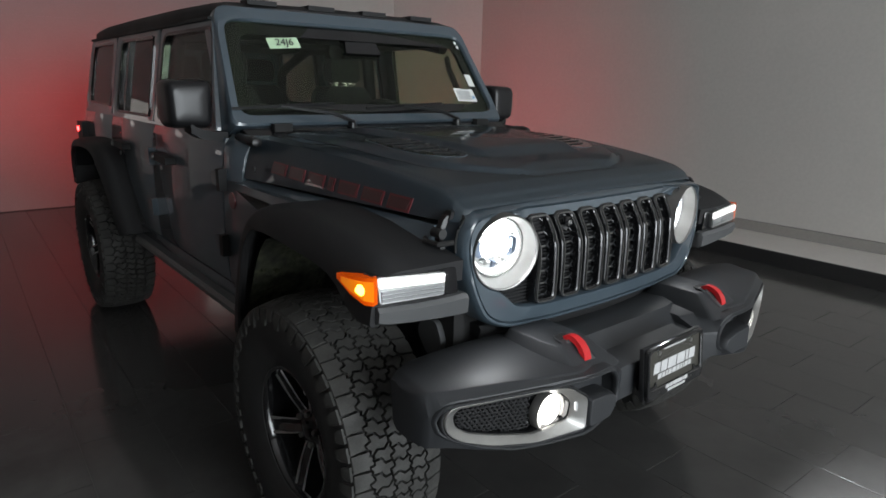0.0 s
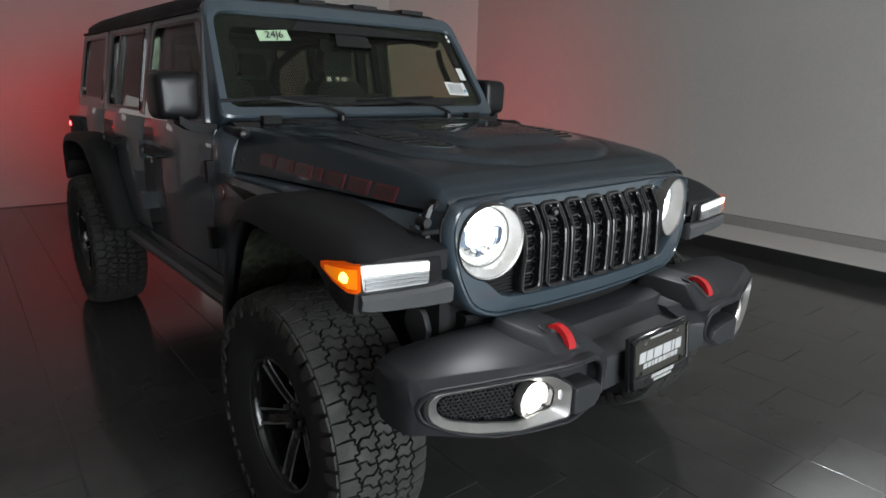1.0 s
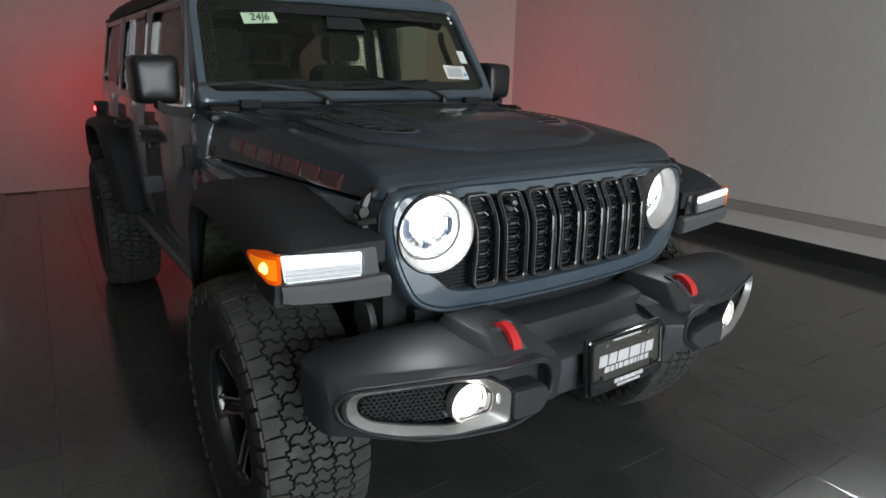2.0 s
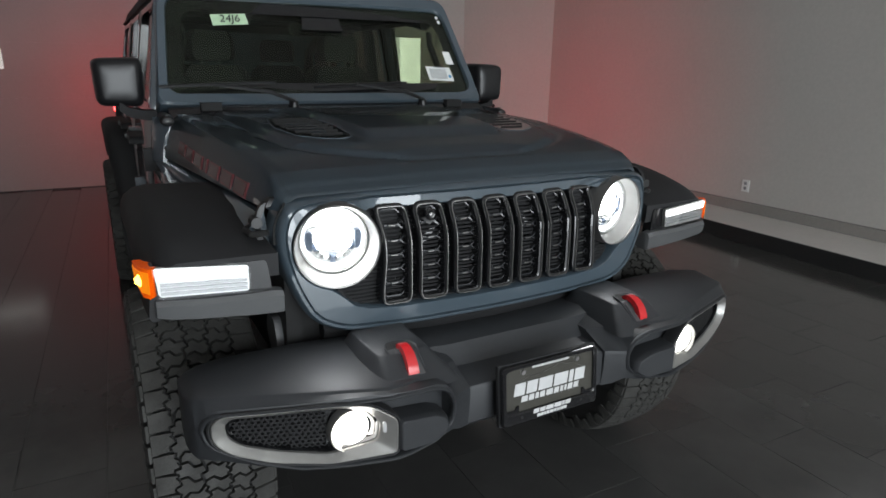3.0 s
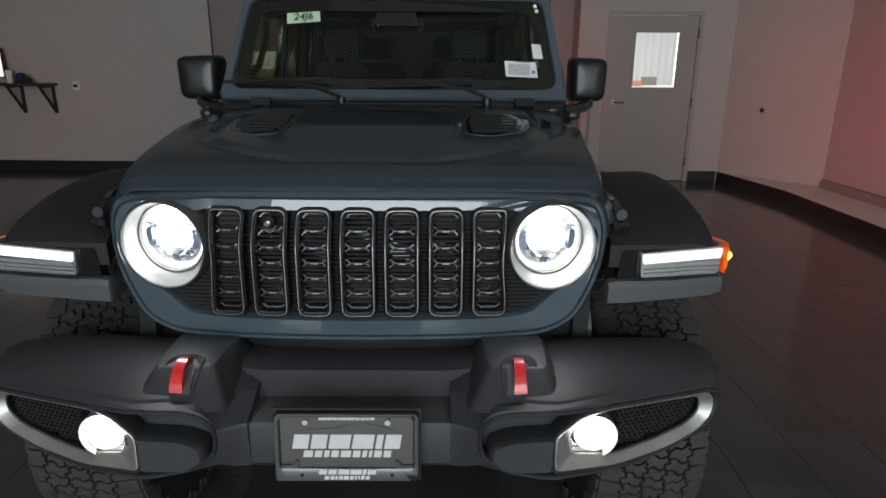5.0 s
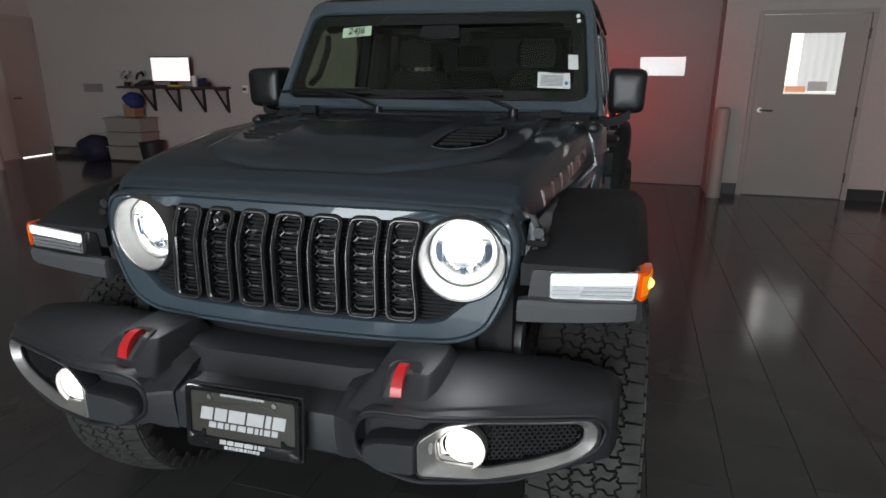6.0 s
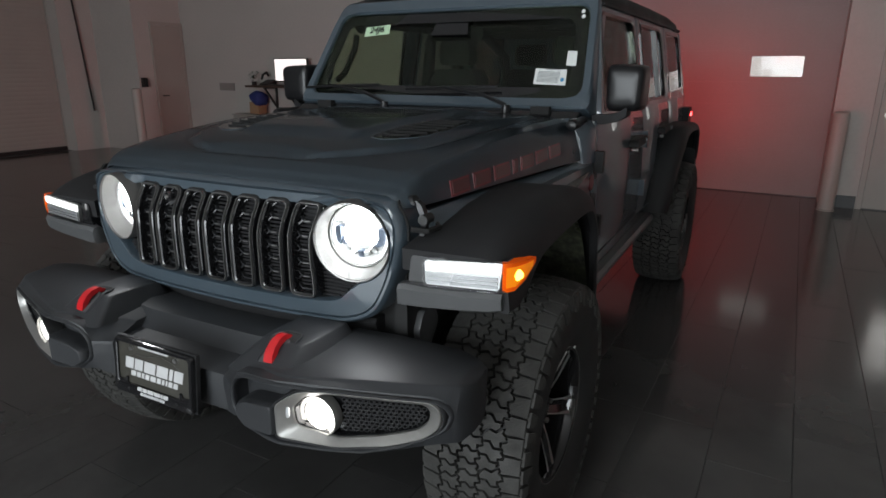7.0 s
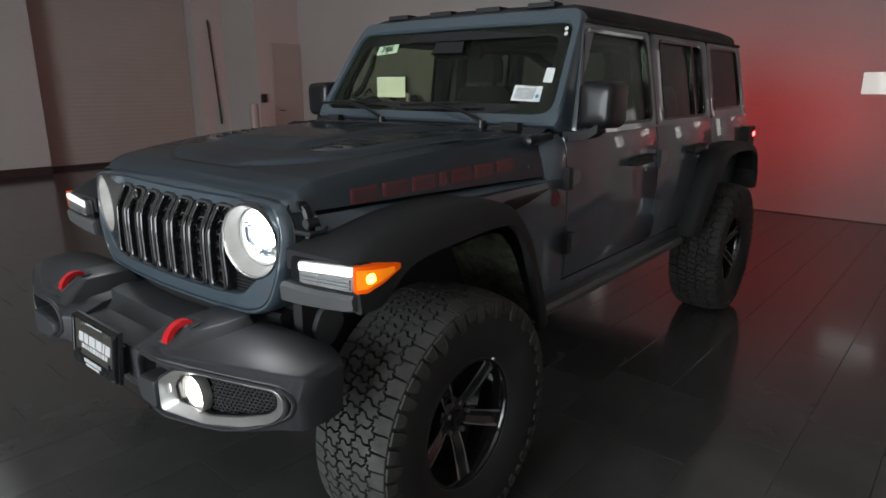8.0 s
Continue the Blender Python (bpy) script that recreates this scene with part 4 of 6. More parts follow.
for sx in (1, -1):
    vent = rounded([(0.280, -0.085), (0.345, -0.110), (0.440, -0.040), (0.472, 0.120), (0.445, 0.320), (0.310, 0.320), (0.282, 0.12)], 0.03, 5)
    v = part("hood_vent", frame_ring(resample([(sx * a, b) for a, b in grow(vent, 0.010)], 60), resample([(sx * a, b) for a, b in vent], 60), lambda u, w, d: (u, w, hood_z(u, w) + d), ((0, -0.006), (0, 0.001), (0.5, 0.0022), (1, -0.003))), PAINT, hd, "slate rim round the black hood vent", smooth=50)
    part("vent_floor", slab([(sx * a, b) for a, b in resample(vent, 60)], lambda u, w, d: (u, w, hood_z(u, w) + d), 0.0022, -0.004), GLOSS, v, "black vent insert", smooth=50)
    for k in range(7):
        yy = -0.045 + 0.052 * k
        x0, x1 = along(((-0.06, 0.300), (0.1, 0.292), (0.32, 0.320)), yy), along(((-0.05, 0.395), (0.015, 0.440), (0.15, 0.458), (0.32, 0.432)), yy)
        part("louvre", strut((sx * x0, yy, hood_z(x0, yy) + 0.0026), (sx * x1, yy + 0.010, hood_z(x1, yy + 0.01) + 0.0026), 0.006, 0.002), DARK, v, smooth=0)
    # dark solid standing in for the mirror arm's reflection at the hood's rear corner
    hs = part("hood_stop", loft([[(sx * (0.742 + r * math.cos(a)), y, 1.318 + 0.06 * (y - 0.68) + 0.8 * r * math.sin(a)) for a in [k * math.pi / 6 for k in range(12)]] for y, r in ((0.598, 0.008), (0.602, 0.020), (0.62, 0.026), (0.66, 0.026), (0.70, 0.019), (0.775, 0.019), (0.782, 0.008))]), SHELL, car, "dark solid standing in for the reflected mirror arm")
    part("stop_screw", lathe([(1.330, 0.009), (1.3375, 0.009), (1.339, 0.006)], 14, axis="z", at=(sx * 0.742, 0.635, 0)), STEEL, hs, "small steel disc on the reflection stand-in")
    # rubber hood catch
    hc = part("hood_catch", loft([[(sx * (x0 + dx), -0.395 + dy, z) for dx, dy in ((0, -0.013), (0.014, -0.010), (0.014, 0.010), (0, 0.013))] for z, x0 in ((1.100, 0.645), (1.125, 0.650), (1.155, 0.648), (1.182, 0.636), (1.192, 0.624))]), SHELL, car, "black rubber hood catch", bevel=0.003)
    part("catch_anchor", tube([(sx * 0.64, -0.44, 1.125), (sx * 0.675, -0.415, 1.118), (sx * 0.68, -0.36, 1.118), (sx * 0.65, -0.33, 1.125)], 0.008, 8), BASE, hc)
    part("catch_knob", lathe([(-0.02, 0.014), (0.02, 0.014)], 14, axis="y", at=(sx * 0.660, -0.395, 1.145)), BASE, hc)
    part("catch_hook", slab(rounded([(-0.416, 1.180), (-0.374, 1.180), (-0.382, 1.204), (-0.408, 1.204)], 0.008, 3), lambda u, v, d: (sx * (0.628 + d - (v - 1.180) * 0.7), u, v), 0.0, 0.012), SHELL, hc, bevel=0.003)
    # block letters of the hood's side decal
    def hood_side(u, v, d, sx=sx):
        w = along(((-0.3, 0.605), (0.2, 0.668), (0.72, 0.700)), u)
        out = along(((-0.3, 0.645), (0.2, 0.702), (0.5, 0.728), (0.72, 0.756)), u)
        top, low = hood_z(w, u), along(((0.2, 1.172), (0.72, 1.165)), u)
        z = v + 0.045 * (u - 0.18)
        f = along(((0, 0), (0.10, 0.22), (0.28, 0.45), (0.55, 0.70), (0.82, 0.90), (1, 1)), (top - z) / (top - low))
        return (sx * (w + (out - w) * f + d), u, min(z, top) + 0.4 * d)
    widths = (0.108, 0.108, 0.108, 0.041, 0.108, 0.108, 0.108)
    at = -0.245
    for wd in widths:
        bz = [(at + 0.010, 1.192), (at + wd, 1.192), (at + wd + 0.007, 1.236), (at + 0.017, 1.236)]
        if sx < 0:
            bz = [(at, 1.192), (at + wd - 0.010, 1.192), (at + wd - 0.017, 1.236), (at - 0.007, 1.236)]
        lt = part("decal_block", slab(bz, hood_side, 0.0035, 0.0), RED_TRIM, hd, "dark red edged block of the hood decal", smooth=0)
        ins = [(a + (0.007 if i in (0, 3) else -0.007), b + (0.006 if i < 2 else -0.006)) for i, (a, b) in enumerate(bz)]
        part("decal_core", slab(ins, hood_side, 0.0048, 0.001), DECAL, lt, smooth=0)
        at += wd + 0.015

# grille: painted shell, ribbed black panel, seven framed slots


def face(u, v, d):
    """The grille's front: upright below, rolling back towards the hood, swept back at its ends."""
    a = abs(u)
    lean = along(((0.838, 0.006), (0.90, 0.0), (1.03, 0.0), (1.08, 0.003), (1.115, 0.017), (1.150, 0.0385), (1.158, 0.041), (1.184, 0.047), (1.188, 0.050), (1.208, 0.078), (1.215, 0.085)), v)
    lean *= 1 - 0.85 * sweep(0.36, 0.44, a) * (1 - sweep(1.175, 1.21, v))
    return (u, -0.506 + 0.10 * u * u + 0.03 * max(0, a - 0.36) + 0.5 * max(0, a - 0.596) + lean + d, v)


LAMP = (0.477, 1.078)
half_out = [(0.0, 0.829), (0.30, 0.831), (0.47, 0.840), (0.550, 0.878), (0.596, 0.97), (0.622, 1.06), (0.622, 1.14), (0.590, 1.200), (0.50, 1.212), (0.25, 1.212), (0.0, 1.212)]
ring = [(LAMP[0] + 0.1135 * math.cos(radians(a)), LAMP[1] + 0.1135 * math.sin(radians(a))) for a in range(-80, 137, 12)]
half_in = [(0.0, 0.893), (0.30, 0.896), (0.40, 0.903), (0.435, 0.914), (0.474, 0.950)] + ring + [(0.385, 1.163), (0.25, 1.161), (0.0, 1.161)]
half_panel = [(0.0, 0.890), (0.30, 0.893), (0.40, 0.900), (0.438, 0.912), (0.472, 0.948), (0.395, 0.990), (0.362, 1.040), (0.360, 1.110), (0.395, 1.160), (0.42, 1.179), (0.0, 1.179)]


def whole(half):
    return half + [(-x, z) for x, z in half[-2:0:-1]]


outer = resample(rounded(whole(half_out), 0.05, 5), 240)
inner = resample(whole(half_in), 240)
step = grow(outer, -0.020)
shell = []
for line, d in ((inner, 0.05), (inner, 0.004), (grow(inner, 0.003), 0.0), (grow(step, -0.004), -0.001), (grow(step, -0.001), 0.007), (grow(step, 0.002), -0.004), (grow(step, 0.009), -0.004), (grow(outer, -0.004), 0.004), (outer, 0.020), (outer, 0.11)):
    shell.append([face(u, v, d) for u, v in line])
gr = part("grille", loft(shell, caps=False), PAINT, car, "slate grey grille shell with seven slots", smooth=40)
seam = [(u, v) for u, v in grow(outer, 0.0015) if v > 1.085]
k = max(range(len(seam)), key=lambda i: (Vector(seam[i]) - Vector(seam[i - 1])).length)
# near-black tube paints the gap's shade as a line
part("hood_seam", tube([face(u, v, 0.011 if abs(u) < 0.55 else 0.018) for u, v in seam[k:] + seam[:k]], 0.0038, 6), DARK, gr, "near-black strip painting the shade in the gap between grille and hood")
part("grille_back", slab(whole(half_panel), face, 0.036, 0.046), PLASTIC, gr, "ribbed black grille panel", smooth=0)
for k in range(26):
    z = 0.899 + k * 0.0105
    q = 0.118 ** 2 - (z - LAMP[1]) ** 2
    w = LAMP[0] - math.sqrt(q) if q > 0 else along(((0.899, 0.385), (0.914, 0.430), (0.95, 0.462), (1.16, 0.42)), z)
    w = min(w, along(((0.899, 0.385), (0.914, 0.430), (0.95, 0.466)), z))
    ribs = bmesh.new()
    pts = [face(u, z, 0.030) for u in [-w + 2 * w * i / 24 for i in range(25)]]
    tube(pts, 0.0036, 6, ribs)
    part("rib", ribs, PLASTIC, gr)
part("lower_valance", loft([[(x, y + 0.08 * (x / 0.5) ** 2, z) for y, z in ((-0.480, 0.836), (-0.490, 0.825), (-0.478, 0.795), (-0.41, 0.790), (-0.41, 0.836))] for x in (-0.50, -0.4, -0.2, 0, 0.2, 0.4, 0.50)]), PLASTIC, gr, "black valance below the grille")
part("radiator", box(-0.36, 0.36, -0.40, -0.37, 0.88, 1.16), DARK, car, smooth=0)
for i in range(7):
    c = (i - 3) * 0.1075
    w, z0, z1 = 0.0470, 0.901, 1.1735
    slot = [(c - w, z0), (c + w, z0), (c + w, z1), (c - w, z1)]
    if i in (0, 6):
        nip = [(c + w, 0.955), (c + w - 0.005, 1.005), (c + w - 0.008, 1.05), (c + w - 0.005, 1.095), (c + w, 1.135)]
        slot = [(c - w, z0), (c + w, z0)] + nip + [(c + w, z1), (c - w, z1)]
        if i == 0:
            slot = [(2 * c - u, v) for u, v in slot][::-1]
    out = resample(rounded(slot, [0.030] * len(slot) if len(slot) == 4 else [0.030 if v in (z0, z1) else 0.02 for _, v in slot], 6), 96)
    sl = part("slot_frame", frame_ring(out, grow(out, -0.017), face, ((0, 0.045), (0, 0.004), (0.12, -0.004), (0.50, -0.008), (0.86, -0.004), (1, 0.004), (1, 0.045))), GLOSS, gr, "black slot surround")
    part("slot_bezel", frame_ring(grow(out, -0.0055), grow(out, -0.0105), face, ((0, 0.0), (0, -0.009), (0.3, -0.0125), (0.7, -0.0125), (1, -0.008), (1, 0.0))), GUNMETAL, sl, "gunmetal slot bezel")
    part("slot_floor", slab(grow(out, -0.010), face, 0.042, 0.046), GLOSS, sl, smooth=0)
    mesh = bmesh.new()
    n, a, b = 6, 0.0320, 0.0195
    step = (z1 - z0 - 0.04) / n
    for k in range(n + 1):
        z = z0 + 0.02 + k * step
        strut(face(c - b, z, 0.022), face(c + b, z, 0.022), 0.0045, 0.012, mesh)
        if k < n:
            for s in (-1, 1):
                strut(face(c + s * b, z, 0.022), face(c + s * a, z + step * 0.30, 0.022), 0.004, 0.012, mesh)
                strut(face(c + s * a, z + step * 0.30, 0.022), face(c + s * a, z + step * 0.70, 0.022), 0.004, 0.012, mesh)
                strut(face(c + s * a, z + step * 0.70, 0.022), face(c + s * b, z + step, 0.022), 0.004, 0.012, mesh)
    part("honeycomb", mesh, HONEY, sl, "black honeycomb insert", smooth=0)
    for k in range(1, n):
        z = z0 + 0.02 + k * step
        part("bright_tab", strut(face(c - 0.009, z, 0.012), face(c + 0.009, z, 0.012), 0.0035, 0.004), GUNMETAL, sl, smooth=0)
ce = part("camera_eye", lathe([(-0.472, 0.017), (-0.484, 0.016), (-0.488, 0.012), (-0.486, 0.009)], 20, axis="y", at=(-0.215, 0, 1.138)), GLOSS, gr, "round front camera")
part("camera_ring", lathe([(-0.4875, 0.0075), (-0.4905, 0.006), (-0.4915, 0.003)], 16, axis="y", at=(-0.215, 0, 1.138)), GUNMETAL, ce)
part("camera_tab", slab([(-0.235, 1.126), (-0.195, 1.126), (-0.215, 1.108)], face, 0.008, 0.014), STEEL, gr, smooth=0)

# head lamps: a deep silver bowl with a smaller lens set into it


def turned(profile, m, n=64, ox=0.0, oz=0.0, caps=False, bm=None):
    """A turned shape about the lamp's own axis; the bowl's deeper rings move by (ox, oz)."""
    d0, d1 = profile[0][0], profile[-1][0]
    rings = []
    for d, r in profile:
        f = (d - d0) / (d1 - d0) if d1 != d0 else 0
        rings.append([tuple(m @ Vector((r * math.cos(a) + ox * f, d, r * math.sin(a) + oz * f))) for a in [2 * math.pi * k / n for k in range(n)]])
    return loft(rings, caps=caps, bm=bm)


for sx in (1, -1):
    at = pose(sx * LAMP[0], -0.476, LAMP[1], 2, 0, sx * 10)
    low = at @ Matrix.Translation((sx * 0.003, -0.016, 0.006)) @ Matrix.Diagonal((1.145, 1, 1.145, 1))
    hl = part("headlamp", turned([(0.05, 0.1125), (-0.004, 0.112), (-0.008, 0.1105), (-0.007, 0.1075), (-0.001, 0.1065)], at), GUNMETAL, car, "round lit led headlamp", smooth=50)
    part("reflector_bowl", turned([(-0.002, 0.1068), (0.008, 0.1035), (0.020, 0.099), (0.034, 0.0925), (0.044, 0.0888)], at, ox=sx * 0.003, oz=0.006), BOWL, hl, "bright silver bowl", smooth=60)
    part("lens_ring", turned([(0.060, 0.0785), (0.054, 0.0785), (0.052, 0.0765), (0.054, 0.0745), (0.062, 0.0740)], low), BOWL, hl, smooth=60)
    part("lamp_floor", turned([(0.082, 0.0745), (0.080, 0.060), (0.078, 0.02), (0.078, 0.001)], low), BOWL, hl, "bright silver lamp base")
    part("halo_ring", turned([(0.074, 0.0738), (0.062, 0.0730), (0.060, 0.0700), (0.064, 0.0665), (0.074, 0.0655)], low), HEAD_HALO, hl, "glowing white halo ring")
    glow = rounded([(-0.038, -0.024), (0.038, -0.024), (0.046, 0.006), (0.030, 0.030), (0.034, 0.060), (-0.034, 0.060), (-0.030, 0.030), (-0.046, 0.006)], 0.012, 4)
    core = loft([[(u * k, d, 0.008 + (v - 0.008) * k) for u, v in glow] for k, d in ((1.0, 0.079), (1.0, 0.066), (0.93, 0.060), (0.75, 0.056))])
    core.transform(low)
    part("led_core", core, HEAD_LED, hl, "dazzling led core", smooth=50)
    # blue-grey side chambers, a blade across the top and cut facets along the bottom
    for side in (-1, 1):
        ch = loft([[(side * u, d + 0.25 * (u - 0.05), v) for u, v in rounded([(0.049, -0.026), (0.061, -0.020), (0.065, 0.004), (0.062, 0.020), (0.048, 0.020)], 0.004, 3)] for d in (0.078, 0.060, 0.059)])
        ch.transform(low)
        part("side_chamber", ch, CHAMBER, hl, "blue-grey lamp chamber", smooth=40)
        blade = strut((side * 0.036, 0.058, 0.034), (side * 0.060, 0.062, 0.030), 0.004, 0.010)
        blade.transform(low)
        part("lamp_blade", blade, CHROME, hl, smooth=0)
    for k, (a, wide, tall) in enumerate(((205, 0.016, 0.010), (226, 0.012, 0.016), (246, 0.018, 0.012), (268, 0.014, 0.020), (289, 0.020, 0.012), (312, 0.012, 0.018), (334, 0.016, 0.010))):
        fc = loft([[(u * q, d + 0.3 * v * (1 if k % 2 else -1), 0.047 + v * q) for u, v in ((-wide / 2, -tall / 2), (wide / 2, -tall / 2), (wide / 2 * 0.8, tall / 2), (-wide / 2 * 0.8, tall / 2))] for q, d in ((1, 0.080), (1, 0.066), (0.6, 0.062))])
        fc.transform(low @ pose(0, 0, 0, 0, 90 - a, 0))
        part("lamp_facet", fc, CHROME if k % 3 else CHAMBER, hl, smooth=0)
    glass = part("lamp_lens", turned([(0.058, 0.0745), (0.048, 0.066), (0.040, 0.045), (0.037, 0.020), (0.0365, 0.002)], low), LENS, hl, "clear inner lens", smooth=60)
    glass.visible_shadow = False

# front flares with running lamps
UP_F = wavy([(-0.462, 1.078), (-0.38, 1.102), (-0.20, 1.140), (0.0, 1.160), (0.16, 1.158), (0.27, 1.125), (0.36, 1.04), (0.44, 0.92), (0.53, 0.76), (0.60, 0.62)], 5)
LO_F = wavy([(-0.455, 0.948), (-0.375, 0.958), (-0.27, 1.042), (0.0, 1.074), (0.14, 1.080), (0.225, 1.064), (0.295, 0.995), (0.360, 0.885), (0.435, 0.735), (0.49, 0.60)], 5)
UP_R = wavy([(2.30, 0.64), (2.36, 0.78), (2.43, 0.94), (2.52, 1.08), (2.64, 1.150), (2.85, 1.165), (3.10, 1.160), (3.32, 1.135), (3.46, 1.06), (3.52, 0.94), (3.54, 0.86)], 5)
LO_R = wavy([(2.38, 0.62), (2.44, 0.76), (2.51, 0.90), (2.59, 1.02), (2.69, 1.085), (2.86, 1.105), (3.10, 1.100), (3.28, 1.075), (3.39, 1.01), (3.44, 0.91), (3.46, 0.85)], 5)
for sx in (1, -1):
    for name, up, lo, xin in (("front", UP_F, LO_F, 0.625), ("rear", UP_R, LO_R, 0.74)):
        rings = []
        m = len(up) - 1
        for i, (u, l) in enumerate(zip(up, lo)):
            f = i / m
            if name == "front":
                xo = along(((0, 0.918), (0.15, 0.928), (0.4, 0.940), (0.7, 0.935), (1, 0.90)), f)
                xi = along(((0, xin), (0.45, 0.68), (0.62, 0.755), (1, 0.76)), f)
            else:
                xo, xi = along(((0, 0.89), (0.3, 0.935), (0.7, 0.94), (1, 0.925)), f), xin
            h = Vector((0, along(((0, 0.004), (0.05, 0.016), (0.12, 0.025), (0.25, 0.020), (0.4, 0.008), (0.5, 0)), f) if name == "front" else 0.0))
            c = u.lerp(l, 0.30) + 0.3 * h
            b = u.lerp(l, 0.06) + 0.85 * h
            lip = u.lerp(l, 0.93)
            k = u.lerp(l, 0.55)
            rings.append([(sx * x, p.x, p.y) for x, p in ((xi, u), (xo - 0.17, u + 0.55 * h), (xo - 0.10, u + 0.95 * h), (xo - 0.068, u + h), (xo - 0.035, b), (xo - 0.008, c), (xo + 0.001, k), (xo + 0.006, lip), (xo, l), (xo - 0.018, l), (xo - 0.03, k), (xo - 0.06, c.lerp(k, 0.4)), (xi, c.lerp(k, 0.6)))])
        fl = part("flare", loft(rings), PLASTIC, car, "matt black high fender flare", smooth=45)
        if name == "front":
            part("lamp_bezel", slab(rounded([(0.640, 0.945), (0.905, 0.958), (0.918, 1.00), (0.915, 1.080), (0.70, 1.066), (0.655, 1.066)], 0.012, 3), lambda u, v, d: (sx * u, -0.462 + 0.35 * max(0, u - 0.85) + d, v), 0.03, -0.004), GLOSS, fl, smooth=40)
            part("lamp_shelf", loft([[(sx * x, y + 0.25 * max(0, x - 0.86), z) for y, z in ((-0.470, b), (-0.484, b + 0.007), (-0.488, t - 0.012), (-0.480, t), (-0.455, t + 0.002), (-0.40, b + 0.01))] for x, b, t in ((0.622, 0.926, 0.985), (0.640, 0.926, 0.990), (0.70, 0.930, 0.990), (0.80, 0.940, 0.995), (0.880, 0.949, 1.001), (0.908, 0.955, 1.001))]), LIP, fl, "satin grey lip below the running lamp", bevel=0.004)

            def lens_at(u, v, d, sx=sx):
                return (sx * u, -0.476 + 0.30 * max(0, u - 0.86) + d, v)
            dl = part("running_lamp", slab(rounded([(0.702, 0.998), (0.899, 1.008), (0.906, 1.078), (0.70, 1.062)], 0.008, 3), lens_at, 0.0, 0.012), CHROME, fl, "slim white running lamp, lit")
            part("led_strip", slab([(0.706, 1.036), (0.899, 1.050), (0.902, 1.072), (0.704, 1.057)], lens_at, -0.006, 0.0), DRL_LED, dl, "bright white led strip", smooth=0)
            for q in (1.003, 1.013, 1.023):
                part("prism_bar", slab([(0.706, q), (0.895, q + 0.010), (0.895, q + 0.017), (0.706, q + 0.007)], lens_at, -0.005, 0.0), PRISM, dl, smooth=0)
            part("running_lens", slab(rounded([(0.700, 0.996), (0.900, 1.006), (0.908, 1.080), (0.698, 1.064)], 0.008, 3), lens_at, -0.011, -0.008), LENS, dl).visible_shadow = False
            am = part("turn_signal", loft([[(sx * x, y, z) for x, y, z in r] for r in (
                [(0.908, -0.468, 1.012), (0.908, -0.468, 1.078), (0.895, -0.44, 1.078), (0.895, -0.44, 1.012)],
                [(0.917, -0.463, 1.006), (0.917, -0.463, 1.078), (0.895, -0.43, 1.078), (0.895, -0.43, 1.006)],
                [(0.930, -0.440, 1.006), (0.930, -0.440, 1.077), (0.900, -0.41, 1.077), (0.900, -0.41, 1.006)],
                [(0.940, -0.390, 1.024), (0.940, -0.390, 1.073), (0.905, -0.38, 1.073), (0.905, -0.38, 1.024)],
                [(0.942, -0.328, 1.051), (0.942, -0.328, 1.065), (0.910, -0.33, 1.065), (0.910, -0.33, 1.051)])]), AMBER, fl, "lit amber turn signal")
            part("amber_reflector", loft([[(sx * x, y, z) for x, y, z in r] for r in (
                [(0.9165, -0.4650, 1.017), (0.9165, -0.4650, 1.069), (0.905, -0.44, 1.069), (0.905, -0.44, 1.017)],
                [(0.9325, -0.441, 1.018), (0.9325, -0.441, 1.067), (0.905, -0.42, 1.067), (0.905, -0.42, 1.018)],
                [(0.9420, -0.394, 1.033), (0.9420, -0.394, 1.064), (0.912, -0.38, 1.064), (0.912, -0.38, 1.033)],
                [(0.9435, -0.352, 1.048), (0.9435, -0.352, 1.061), (0.918, -0.35, 1.061), (0.918, -0.35, 1.048)])]), AMBER_CELL, am, "glowing amber reflector", smooth=0)
            part("amber_bulb", lathe([(-0.012, 0.006), (0, 0.017), (0.012, 0.006)], 16, at=(sx * 0.932, -0.428, 1.044)), AMBER_LED, am, "bright amber bulb")
            part("fender_liner", loft([[(sx * x, p.x * 0.955, HUB_Z + (p.y - HUB_Z) * 0.955) for x in (0.60, 0.70, 0.80, 0.895)] for p in LO_F[14:-2]], closed=False), FELT, car, "mottled felt wheel-arch liner")
    # near-black inner wall paints the shade of the wheel arch
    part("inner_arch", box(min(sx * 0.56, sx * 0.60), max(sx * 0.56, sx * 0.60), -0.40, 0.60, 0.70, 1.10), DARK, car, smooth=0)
    part("flare_extension", box(min(sx * 0.78, sx * 0.92), max(sx * 0.78, sx * 0.92), 3.45, 3.545, 0.80, 0.93), PLASTIC, car, bevel=0.01)
    tl = part("tail_lamp", box(min(sx * 0.655, sx * 0.83), max(sx * 0.655, sx * 0.83), 3.52, 3.69, 1.03, 1.235), PLASTIC, car, "black tail lamp housing, lit red", bevel=0.018)
    part("tail_lens", box(min(sx * 0.67, sx * 0.80), max(sx * 0.67, sx * 0.80), 3.6905, 3.702, 1.05, 1.215), TAIL_LED, tl, "glowing red lens", bevel=0.004)
    part("side_marker", box(min(sx * 0.826, sx * 0.836), max(sx * 0.826, sx * 0.836), 3.64, 3.675, 1.165, 1.195), TAIL_LED, tl, "glowing red side marker", bevel=0.003)

